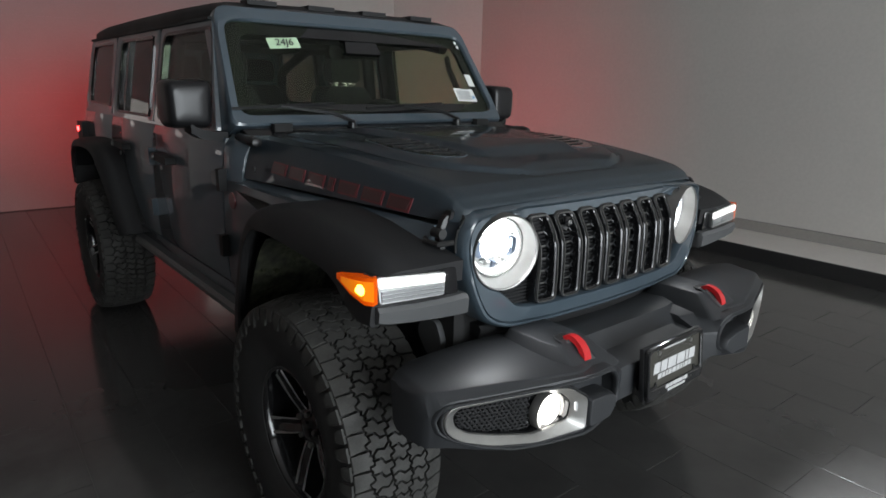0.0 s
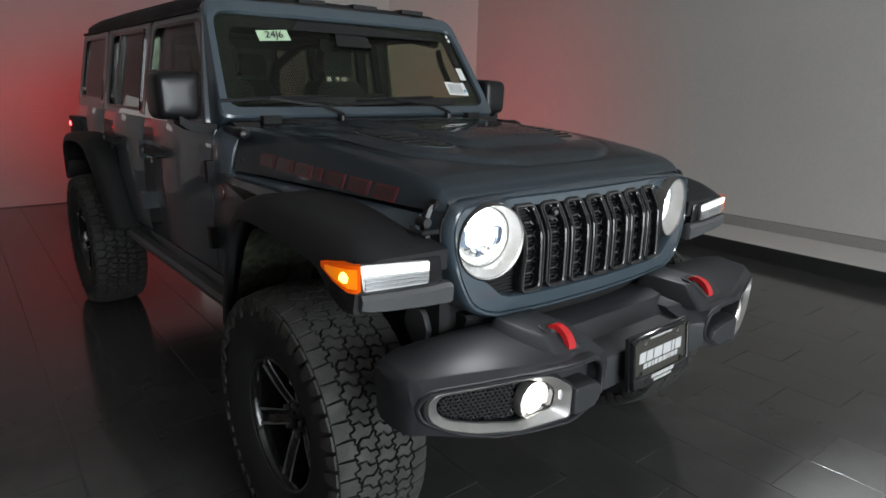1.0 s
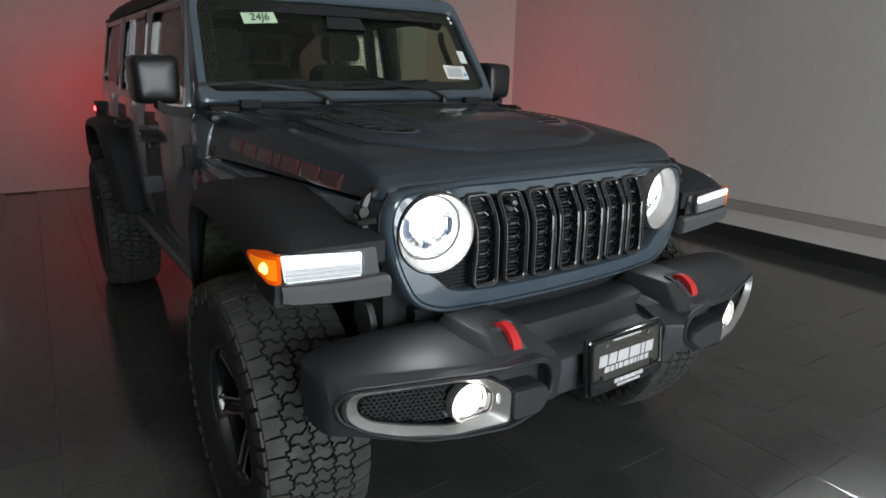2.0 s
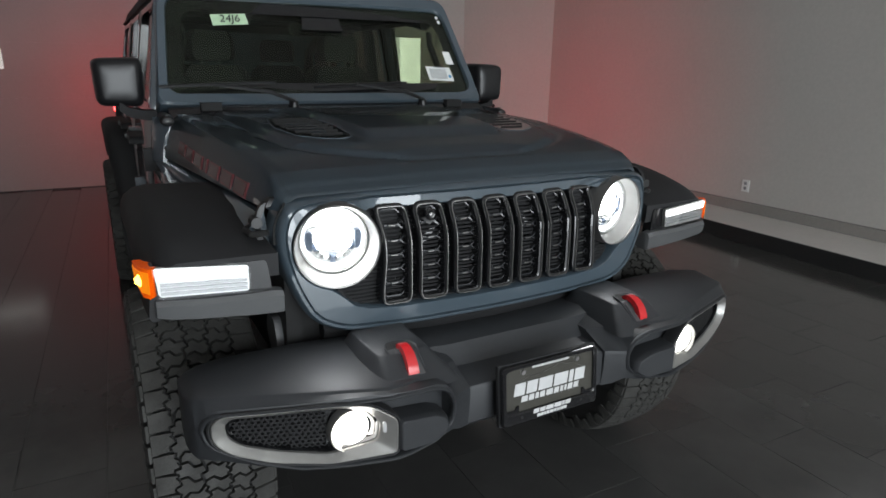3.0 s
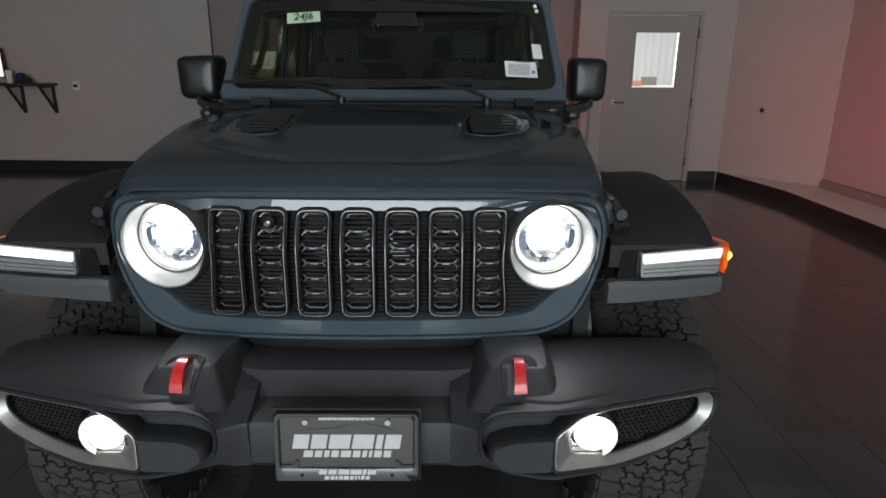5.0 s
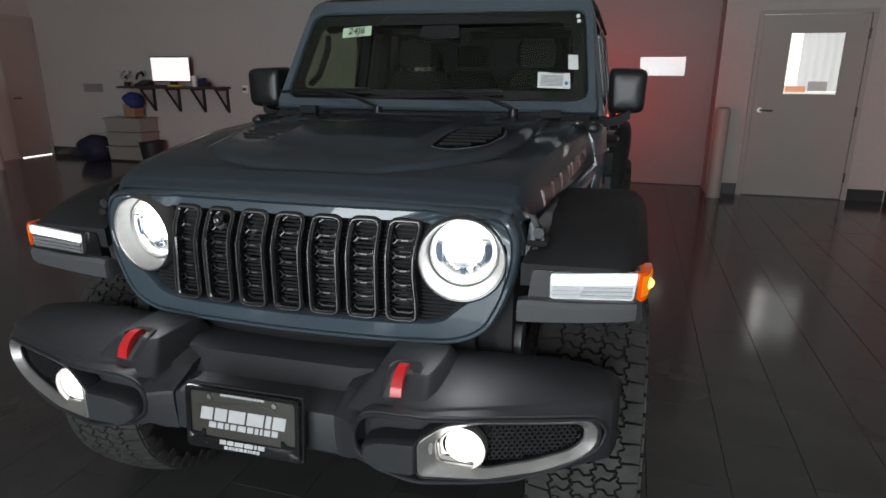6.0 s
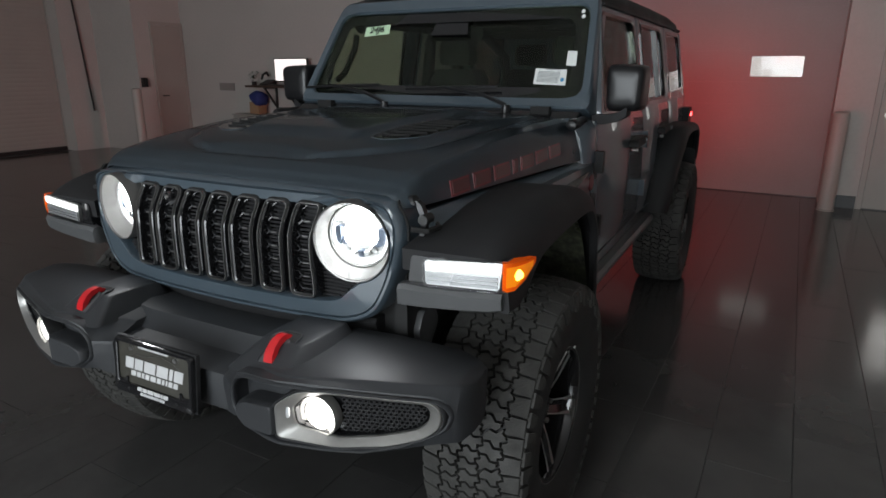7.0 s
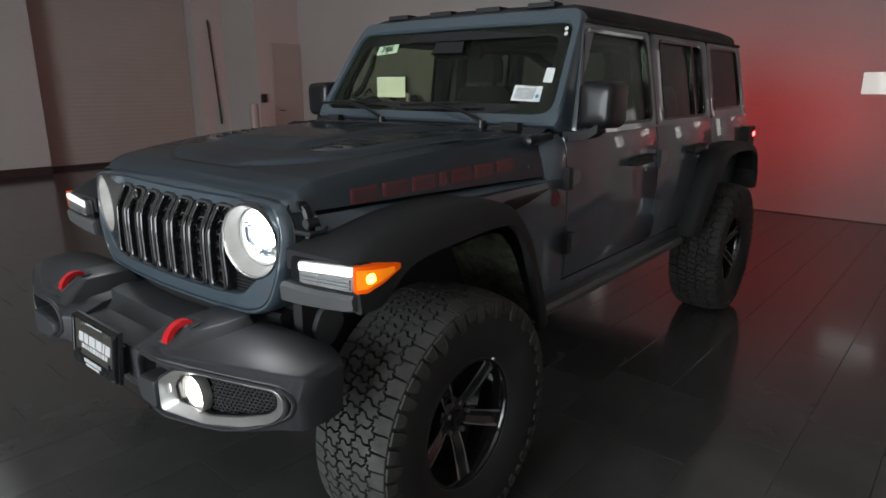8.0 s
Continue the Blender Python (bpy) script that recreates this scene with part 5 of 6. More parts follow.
# mirrors on the doors
for sx in (1, -1):
    ex = 0.022 if sx < 0 else 0.0
    shell = []
    for y, k in ((0.902, 0.30), (0.904, 0.68), (0.909, 0.84), (0.921, 0.94), (0.945, 0.99), (0.975, 1.01), (1.035, 1.02), (1.055, 0.98)):
        o = rounded([(0.790, 1.348), (0.940 + ex, 1.354), (0.947 + ex, 1.537), (0.785, 1.544)], 0.035, 5)
        shell.append([(sx * (0.866 + ex / 2 + (x - 0.866 - ex / 2) * k), y, 1.445 + (z - 1.445) * k) for x, z in o])
    mi = part("door_mirror", loft(shell), SHELL, car, "black square door mirror", smooth=40)
    gl = rounded([(0.805, 1.366), (0.926 + ex, 1.372), (0.932 + ex, 1.524), (0.802, 1.529)], 0.025, 4)
    part("mirror_glass", slab(gl, lambda u, v, d: (sx * u, 1.0555 + d, v), 0.0, 0.003), MIRROR, mi, smooth=0)
    part("mirror_arm", loft([[(sx * x, 0.945 + dy + (0.87 - x) * -0.4, z + dz) for dy, dz in ((-0.045, -0.018), (0.045, -0.018), (0.04, 0.02), (-0.04, 0.02))] for x, z in ((0.755, 1.318), (0.80, 1.318), (0.85, 1.328), (0.885, 1.352))]), PLASTIC, mi, bevel=0.008)

# steel front bumper: a stepped middle bar, two swept wings with a deep lamp pocket, raised hook mounts


def bump_y(x):
    """Front face of the bumper by the distance from its middle."""
    return along(((0, -0.722), (0.20, -0.722), (0.245, -0.734), (0.287, -0.757), (0.35, -0.770), (0.42, -0.777), (0.46, -0.775), (0.60, -0.733), (0.75, -0.683), (0.84, -0.650), (0.868, -0.626), (0.880, -0.596), (0.886, -0.56)), abs(x))


POD_TOP = ((0.287, 0.730), (0.296, 0.755), (0.315, 0.776), (0.35, 0.791), (0.44, 0.798), (0.55, 0.793), (0.66, 0.790), (0.83, 0.788), (0.850, 0.776), (0.860, 0.750))
POD_LOW = ((0.287, 0.705), (0.295, 0.678), (0.345, 0.648), (0.44, 0.635), (0.56, 0.631), (0.66, 0.635), (0.75, 0.660), (0.815, 0.690), (0.852, 0.714), (0.860, 0.744))
mid = [(-0.44, 0.800), (-0.55, 0.808), (-0.592, 0.800), (-0.618, 0.762), (-0.630, 0.752), (-0.704, 0.741), (-0.718, 0.736), (-0.722, 0.728), (-0.722, 0.634), (-0.690, 0.606), (-0.52, 0.600)]
bp = part("bumper", loft([[(x, y + dy, z) for y, z in mid] for x, dy in ((-0.29, 0.012), (-0.22, 0.0), (0, 0), (0.22, 0.0), (0.29, 0.012))]), BUMPER, car, "satin black steel bumper", smooth=30, bevel=0.005)
for sx in (1, -1):
    rings = []
    for x in (0.226, 0.240, 0.256, 0.272, 0.287, 0.291, 0.30, 0.315, 0.345, 0.38, 0.42, 0.46, 0.52, 0.58, 0.64, 0.70, 0.75, 0.79, 0.82, 0.845, 0.855, 0.861, 0.868, 0.875, 0.881, 0.885):
        yf = bump_y(x)
        end = sweep(0.860, 0.885, x)
        back = along(((0.22, -0.46), (0.6, -0.44), (0.8, -0.45), (0.885, -0.49)), x)
        ye = yf + along(((0.226, 0.085), (0.30, 0.060), (0.46, 0.024), (0.85, 0.026), (0.885, 0.022)), x)
        ze = along(((0.226, 0.776), (0.30, 0.798), (0.46, 0.809), (0.60, 0.813), (0.75, 0.816), (0.86, 0.815), (0.885, 0.803)), x)
        zk = ze + 0.012
        zb = along(((0.226, 0.628), (0.26, 0.634), (0.287, 0.650), (0.345, 0.640), (0.44, 0.627), (0.56, 0.623), (0.66, 0.627), (0.75, 0.650), (0.815, 0.668), (0.852, 0.672), (0.872, 0.670), (0.885, 0.676)), x)
        pt, pl = along(POD_TOP, x), along(POD_LOW, x)
        deep = 0.046 * sweep(0.287, 0.300, x) * (1 - sweep(0.850, 0.860, x))
        zf = min(ze - 0.004, pt + 0.010 + 0.012 * end)
        rings.append([(sx * x, y, z) for y, z in ((back, zk - 0.004), (back - 0.02, zk), (back * 0.4 + ye * 0.6, ze * 0.6 + zk * 0.4), (ye + 0.005, ze + 0.0006), (ye, ze - 0.0015), (ye - 0.003, ze - 0.005), (yf + 0.002, zf), (yf, pt + 0.002), (yf + deep * 0.25, pt), (yf + deep, pt - 0.004), (yf + deep, pl + 0.004), (yf + deep * 0.25, pl), (yf, pl - 0.002), (yf + 0.008, zb), (yf + 0.05, zb + 0.004), (min(yf + 0.12, back - 0.01), zb + 0.02))])
    wing = part("bumper_wing", loft(rings), BUMPER, bp, "satin black bumper end", smooth=28)

    def bface(u, v, d, sx=sx):
        return (sx * u, bump_y(u) + d, v)
    pod = resample(rounded([(u, v) for u, v in POD_LOW] + [(u, v) for u, v in POD_TOP[::-1]], 0.012, 3), 160)
    part("pod_lip", frame_ring(grow(pod, 0.004), grow(pod, -0.007), bface, ((0, 0.012), (0, 0.001), (0.2, -0.004), (0.5, -0.0065), (0.8, -0.004), (1, 0.001), (1, 0.010))), BUMPER, wing, "rounded lip round the fog lamp pocket", smooth=60)
    blank = rounded([(0.452, 0.656), (0.452, 0.742), (0.405, 0.738), (0.352, 0.730), (0.312, 0.708), (0.306, 0.672), (0.345, 0.650)], 0.012, 3)
    c = Vector((0.385, 0.692))
    part("pod_block", loft([[bface(c.x + (u - c.x) * k, c.y + (v - c.y) * k, d) for u, v in blank] for k, d in ((1.03, 0.044), (1.01, 0.004), (0.98, -0.004), (0.90, -0.014), (0.86, -0.0155))]), BUMPER, wing, "raised black block", smooth=28)
    bez = resample(rounded([(0.457, 0.660), (0.456, 0.738), (0.512, 0.778), (0.58, 0.785), (0.818, 0.780), (0.836, 0.764), (0.836, 0.724), (0.802, 0.694), (0.72, 0.666), (0.60, 0.650)], (0.006, 0.012, 0.02, 0.02, 0.014, 0.014, 0.02, 0.02, 0.02, 0.02), 4), 160)
    bez = grow(bez, 0.006)
    hole = resample(rounded([(0.492, 0.684), (0.486, 0.732), (0.516, 0.764), (0.58, 0.776), (0.796, 0.770), (0.810, 0.757), (0.808, 0.726), (0.780, 0.702), (0.70, 0.679), (0.60, 0.662)], 0.014, 4), 160)
    fb = part("fog_bezel", frame_ring(bez, hole, bface, ((0, 0.044), (0, 0.012), (0.07, 0.009), (0.80, -0.004), (0.90, -0.007), (0.97, -0.006), (1, 0.002), (1, 0.044))), SATIN, wing, "satin silver fog lamp bezel", smooth=40)
    part("bezel_rim", frame_ring(grow(bez, 0.0075), grow(bez, 0.001), bface, ((0, 0.040), (0, -0.003), (0.3, -0.005), (0.7, -0.005), (1, 0.0), (1, 0.040))), PLASTIC, fb, "black rim round the bezel", smooth=60)
    inner_rim = grow(hole, -0.004)
    part("hole_rim", frame_ring(grow(hole, -0.001), inner_rim, bface, ((0, 0.040), (0, 0.017), (0.5, 0.014), (1, 0.018), (1, 0.040))), GLOSS, fb, smooth=60)
    part("bezel_floor", slab(grow(hole, 0.002), bface, 0.041, 0.038), GLOSS, fb, smooth=0)
    mesh = bmesh.new()
    for r in range(10):
        for q in range(17):
            u, v = 0.606 + 0.0128 * q + (0.0064 if r % 2 else 0), 0.682 + 0.0098 * r
            low = along(((0.60, 0.680), (0.70, 0.690), (0.775, 0.710), (0.80, 0.728)), u)
            if v > 0.764 - 0.02 * (u - 0.6) or u > 0.797 or v < low - 0.006 or (u - 0.545) ** 2 + (v - 0.712) ** 2 < 0.0565 ** 2:
                continue
            hexa = [(u + 0.0066 * math.cos(a), v + 0.0062 * math.sin(a)) for a in [math.pi / 6 + k * math.pi / 3 for k in range(6)]]
            frame_ring(hexa, [(u + (a - u) * 0.66, v + (b - v) * 0.62) for a, b in hexa], bface, ((0, 0.037), (0, 0.024), (1, 0.024), (1, 0.037)), mesh)
    part("fog_mesh", mesh, PLASTIC, fb, "black honeycomb mesh", smooth=0)
    fx, fz = 0.545, 0.712
    fy = -0.727
    fg = part("fog_lamp", lathe([(fy + 0.02, 0.0545), (fy - 0.006, 0.0545), (fy - 0.009, 0.0530), (fy - 0.006, 0.0515), (fy, 0.0505)], 48, axis="y", at=(sx * fx, 0, fz), caps=False), SATIN, wing, "round lit fog lamp", smooth=50)
    part("fog_reflector", lathe([(fy - 0.004, 0.0508), (fy + 0.002, 0.048), (fy + 0.010, 0.036), (fy + 0.012, 0.002)], 40, axis="y", at=(sx * fx, 0, fz), caps=False), BOWL, fg, "bright silver bowl", smooth=60)
    part("fog_led", lathe([(fy + 0.010, 0.034), (fy + 0.003, 0.0405), (fy - 0.004, 0.0385), (fy - 0.009, 0.030), (fy - 0.012, 0.013), (fy - 0.0125, 0.003)], 32, axis="y", at=(sx * (fx - 0.001), 0, fz + 0.002)), FOG_LED, fg, "dazzling fog led", smooth=60)
    # silver tab paints the lamp's reflection on the bezel
    part("fog_tab", slab(rounded([(0.463, 0.704), (0.482, 0.706), (0.482, 0.734), (0.464, 0.733)], 0.004, 2), bface, 0.012, 0.004), SILVER, fb, "bright tab painting the reflection of the lamp on the bezel", smooth=0)
    # raised hook mounts
    base = rounded([(0.262, -0.748), (0.462, -0.764), (0.486, -0.70), (0.498, -0.594), (0.503, -0.46), (0.268, -0.46)], 0.02, 3)
    topo = rounded([(0.316, -0.655), (0.440, -0.662), (0.447, -0.636), (0.451, -0.575), (0.452, -0.480), (0.310, -0.480)], 0.014, 3)
    pad = part("hook_mount", loft([[(sx * (a + (c2 - a) * f), b + (d2 - b) * f, 0.782 + 0.064 * g) for (a, b), (c2, d2) in zip(base, topo)] for f, g in ((0, 0), (0.10, 0.13), (0.90, 0.93), (0.96, 0.985), (1.0, 1.0))]), BUMPER, bp, "raised mount of the tow hook", smooth=30)

    def on_pad(u, v, d, sx=sx):
        z = 0.8462 if v > -0.652 else 0.8462 - (-0.652 - v) * 0.66
        return (sx * u, v, z + d + 0.0035)
    slot = rounded([(0.345, -0.722), (0.417, -0.722), (0.421, -0.640), (0.408, -0.612), (0.356, -0.612), (0.343, -0.640)], 0.012, 3)
    well = resample(slot, 64)
    # flat overlays: near-black paints the recess shade, grey its paler floor
    part("hook_slot", loft([[on_pad(u, v, d) for u, v in well] for d in (0.0012, -0.004)]), DARK, pad, "near-black overlay painting the shade of the recess behind the hook", smooth=0)
    part("slot_lip", frame_ring(grow(well, 0.004), grow(well, -0.001), on_pad, ((0, 0.0008), (0.3, 0.0030), (0.7, 0.0030), (1, 0.0004))), BUMPER, pad, smooth=60)
    part("slot_ramp", loft([[on_pad(u, v, d) for u, v in ((0.350, -0.720), (0.412, -0.720), (0.409, -0.668), (0.402, -0.655), (0.362, -0.655), (0.354, -0.668))] for d in (0.0030, 0.0014)]), LIP, pad, "satin grey ramp in the slot", smooth=0)
    arc = wavy([(-0.636, 0.846), (-0.652, 0.855), (-0.672, 0.854), (-0.692, 0.843), (-0.706, 0.824), (-0.712, 0.798)], 5)
    hk = bmesh.new()
    rings = []
    for i, p in enumerate(arc):
        d = (arc[min(i + 1, len(arc) - 1)] - arc[max(i - 1, 0)]).normalized()
        nrm = Vector((-d.y, d.x))
        w = 0.0095 + 0.0055 * i / len(arc)
        rings.append([(sx * (0.380 + s * w), p.x + nrm.x * 0.0085 * q, p.y + nrm.y * 0.0085 * q) for s, q in ((-1, -1), (1, -1), (1, 1), (-1, 1))])
    loft(rings, bm=hk)
    part("tow_hook", hk, RED, pad, "bright red tow hook", bevel=0.003, smooth=40)

# number-plate holder with a dealer plate
pb = part("plate_bracket", loft([[(x, y, z) for y, z in ((-0.740, 0.790), (-0.752, 0.792), (-0.768, 0.624), (-0.756, 0.623))] for x in (-0.160, 0.160)]), PLASTIC, bp, "black plate bracket", bevel=0.003)
part("bracket_arm", loft([[(x, y, z) for y, z in ((-0.690, 0.730), (-0.7435, 0.732), (-0.752, 0.640), (-0.690, 0.640))] for x in (-0.125, 0.125)]), PLASTIC, pb, bevel=0.006)


def plate(u, v, d):
    return (u, -0.7535 - (0.79 - v) * 0.095 + d, v)


po = resample(rounded([(-0.157, 0.627), (0.157, 0.627), (0.157, 0.789), (-0.157, 0.789)], 0.008, 3), 96)
pi = resample(rounded([(-0.144, 0.660), (0.144, 0.660), (0.144, 0.779), (-0.144, 0.779)], 0.006, 3), 96)
pf = part("plate_frame", frame_ring(po, pi, plate, ((0, -0.002), (0, -0.012), (0.2, -0.014), (0.85, -0.014), (1, -0.010), (1, 0.0))), GLOSS, pb, "black plastic plate frame")
pp = part("dealer_plate", slab(grow(po, -0.004), plate, -0.001, -0.0065), material("plate_black", (0.045, 0.043, 0.036), rough=0.35), pb, "black dealer plate with white block marks", smooth=0)


GREY_MARK = material("silver_print", (0.50, 0.50, 0.50), rough=0.45, vary=0.05)


def mark(u0, u1, v0, v1, sl=0.18, dd=-0.0075, mat=GREY_MARK, parent=pp):
    part("plate_mark", slab([(u0, v0), (u1, v0), (u1 + sl * (v1 - v0), v1), (u0 + sl * (v1 - v0), v1)], plate, dd, dd + 0.0009), mat, parent, smooth=0)


def word(x0, x1, v0, v1, shares, gap, dd=-0.0075, parent=pp):
    total = sum(shares) + gap * (len(shares) - 1)
    x = x0
    for s in shares:
        w = (x1 - x0) * s / total
        mark(x, x + w, v0, v1, 0.18, dd, GREY_MARK, parent)
        x += w + (x1 - x0) * gap / total


word(-0.119, 0.114, 0.7040, 0.737, (1, 1, 1.35, 1.35, 0.42, 1), 0.16)
word(-0.096, 0.094, 0.684, 0.6995, (1, 0.8, 0.55, 0.8, 1.1, 0.8, 0.5, 0.35, 0.8, 0.8), 0.22)
word(-0.060, 0.060, 0.777 - 0.0065, 0.777, (1, 1, 1.2, 1.2, 0.4, 0.9, 1, 1, 0.9, 1, 0.3, 1, 1, 1.2), 0.18)
word(-0.062, 0.062, 0.648, 0.6595, (1, 1, 1.35, 1.35, 0.42, 1), 0.16, -0.0150, pf)
word(-0.050, 0.048, 0.636, 0.6445, (1, 0.8, 0.55, 0.8, 1.1, 0.8, 0.5, 0.35, 0.8, 0.8), 0.22, -0.0150, pf)
ridge = [plate(u, v, -0.0078) for u, v in ((-0.105, 0.740), (-0.07, 0.752), (-0.045, 0.749), (0.0, 0.757), (0.03, 0.768), (0.05, 0.760), (0.075, 0.757), (0.11, 0.740))]
part("ridge_line", tube(ridge, 0.0008, 6), GUNMETAL, pp)
for sx in (1, -1):
    part("plate_bolt", lathe([(-0.765, 0.0075), (-0.7695, 0.0065)], 12, axis="y", at=(sx * 0.089, 0.003, 0.766)), SILVER, pp)
    part("frame_bolt", lathe([(-0.7795, 0.004), (-0.7825, 0.004)], 10, axis="y", at=(sx * 0.098, 0, 0.646)), DARK, pf)
    part("frame_lug", slab([(sx * 0.105, 0.660), (sx * 0.143, 0.660), (sx * 0.143, 0.668), (sx * 0.118, 0.668), (sx * 0.112, 0.678), (sx * 0.105, 0.678)], plate, -0.007, -0.011), GLOSS, pf, smooth=0)

# axle, springs and other parts under the front
ua = part("front_axle", lathe([(-0.66, 0.04), (0.66, 0.04)], 20, at=(0, 0, HUB_Z)), STEEL, car, "grey steel axle")
part("differential", lathe([(-0.10, 0.05), (-0.07, 0.12), (0.07, 0.12), (0.10, 0.05)], 24, at=(0.18, 0.0, HUB_Z)), STEEL, ua)
part("tie_rod", tube([(-0.62, -0.16, HUB_Z - 0.02), (0.62, -0.16, HUB_Z - 0.02)], 0.018), STEEL, ua)
part("track_bar", tube([(-0.45, -0.10, HUB_Z + 0.06), (0.45, -0.10, HUB_Z + 0.30)], 0.018), STEEL, ua)
for sx in (1, -1):
    fr = part("frame_rail", box(min(sx * 0.36, sx * 0.45), max(sx * 0.36, sx * 0.45), -0.46, 3.4, 0.60, 0.73), DARK, car, bevel=0.01)
    coil = [(sx * 0.50 + 0.06 * math.cos(a * 0.5), 0.0 + 0.06 * math.sin(a * 0.5), 0.52 + 0.0085 * a * 0.6) for a in range(0, 76)]
    part("coil_spring", tube(coil, 0.009, 6), PLASTIC, car, "black coil spring")
    sk = part("shock_absorber", tube([(sx * 0.57, -0.13, 0.46), (sx * 0.54, -0.08, 0.80)], 0.028, 12), PLASTIC, car, "dark shock absorber")
    part("shock_rod", tube([(sx * 0.54, -0.08, 0.80), (sx * 0.53, -0.06, 0.98)], 0.012, 8), SILVER, sk)
    part("splash_bracket", slab(rounded([(-0.34, 0.73), (-0.30, 0.74), (-0.25, 0.80), (-0.27, 0.85), (-0.34, 0.86), (-0.37, 0.80)], 0.02, 3), lambda u, v, d: (sx * (0.60 + d), u, v), 0, 0.02), LIP, car, bevel=0.003)
part("rear_axle", lathe([(-0.66, 0.045), (0.66, 0.045)], 20, at=(0, WHEELBASE, HUB_Z)), STEEL, car)
part("skid_plate", box(-0.45, 0.45, -0.52, -0.42, 0.58, 0.63), DARK, car, smooth=0)

# wheels


def tyre_r(v):
    """Radius of the tread at v across the tyre."""
    return 0.4445 - 1.25 * max(0, abs(v) - 0.03) ** 2


def tyre_mesh():
    bm = bmesh.new()
    prof = [(-0.118, 0.218), (-0.132, 0.232), (-0.150, 0.275), (-0.1565, 0.325), (-0.154, 0.372), (-0.146, 0.405), (-0.132, 0.4165), (-0.08, 0.4235), (0, 0.4260), (0.08, 0.4235), (0.132, 0.4165), (0.146, 0.405), (0.154, 0.372), (0.1565, 0.325), (0.150, 0.275), (0.132, 0.232), (0.118, 0.218)]
    return lathe(prof, 72, bm, caps=False)


def cell(seed, others, lo, hi):
    """The polygon of all places nearer to one seed than to the others, between two edges."""
    poly = [(seed[0] - 0.09, lo), (seed[0] + 0.09, lo), (seed[0] + 0.09, hi), (seed[0] - 0.09, hi)]
    for o in others:
        dx, dy = o[0] - seed[0], o[1] - seed[1]
        if abs(dx) > 0.12 or (dx == 0 and dy == 0):
            continue
        lim = (o[0] ** 2 + o[1] ** 2 - seed[0] ** 2 - seed[1] ** 2) / 2
        out = []
        for p, q in zip(poly, poly[1:] + poly[:1]):
            a, b = p[0] * dx + p[1] * dy - lim, q[0] * dx + q[1] * dy - lim
            if a <= 0:
                out.append(p)
            if (a < 0 < b) or (b < 0 < a):
                f = a / (a - b)
                out.append((p[0] + (q[0] - p[0]) * f, p[1] + (q[1] - p[1]) * f))
        poly = out
    return poly


def tread_mesh():
    """Interlocking blocks with narrow winding grooves, repeated round the tyre, and shoulder lugs."""
    bm = bmesh.new()
    N, R = 25, 0.444
    pitch = 2 * math.pi * R / N
    seeds = []
    for col, v in enumerate((-0.117, -0.060, 0.0, 0.060, 0.117)):
        n = 2 if abs(v) > 0.1 else 3
        for k in range(n):
            seeds.append(((k + (0.5 if col % 2 else 0.1) + 0.25 * (col > 2) + random.uniform(-0.17, 0.17)) * pitch / n, v + random.uniform(-0.010, 0.010)))
    field = [(u + pitch * k, v) for k in (-2, -1, 0, 1, 2) for u, v in seeds]
    shapes = []
    for sd in seeds:
        poly = cell(sd, field, -0.149, 0.149)
        line = []
        for p, q in zip(poly, poly[1:] + poly[:1]):
            p, q = Vector(p), Vector(q)
            d = q - p
            line.append(tuple(p))
            if d.length > 0.012 and max(abs(p.y), abs(q.y)) < 0.148:
                nrm = Vector((d.y, -d.x)).normalized() * min(0.0068, 0.20 * d.length)
                for f, s in ((0.14, 0.5), (0.36, 1), (0.64, -1), (0.86, -0.5)):
                    line.append(tuple(p + d * f + nrm * s))
        shapes.append(grow(line, -0.0034))
    for k in range(N):
        for sh in shapes:
            jit = random.uniform(-0.0006, 0.0006)
            top, low, bot = [], [], []
            cu = sum(u for u, v in sh) / len(sh)
            cv = sum(v for u, v in sh) / len(sh)
            for u, v in sh:
                for ring, r, k2 in ((bot, 0.416 - 0.9 * max(0, abs(v) - 0.10), 1.0), (low, tyre_r(v) - 0.003 + jit, 1.0), (top, tyre_r(v) + jit, 0.955)):
                    a = (cu + (u - cu) * k2 + pitch * k) / R
                    vv = cv + (v - cv) * k2
                    ring.append((vv, r * math.sin(a), r * math.cos(a)))
            loft([bot, low, top], bm=bm)
        for side in (-1, 1):
            for j in range(2):
                a0 = (k + 0.5 * j + (0.2 if side > 0 else 0.45)) * 2 * math.pi / N
                drop = (0.366, 0.384)[j]
                lug = [(0.0, 0.420, 0.1490), (0.62, 0.420, 0.1490), (0.60, (0.420 + drop) / 2, 0.1545), (0.50, drop, 0.1565), (0.12, drop, 0.1565), (0.02, (0.420 + drop) / 2, 0.1545)]
                pts = [(rr, vv, a0 + f * math.pi / N * 1.25) for f, rr, vv in lug]
                loft([[(side * (vv + e), rr * math.sin(a), rr * math.cos(a)) for rr, vv, a in pts] for e in (-0.018, 0.0045)], bm=bm)
    return bm


def spoke_band(side, r0, r1, h0, h1, d0, d1, grow_by=0.0):
    """One long edge of a tapering spoke: from the hub, where neighbours meet, out to the rim."""
    line = []
    for f in (0.0, 0.35, 0.60, 0.70, 1.0):
        r = r0 + (r1 - r0) * f
        a = side * (h0 * r0 + (h1 * r1 - h0 * r0) * f) / r
        line.append(Vector((d0 + (d1 - d0) * f ** 0.8, r * math.sin(a) - side * grow_by, r * math.cos(a))))
    return line


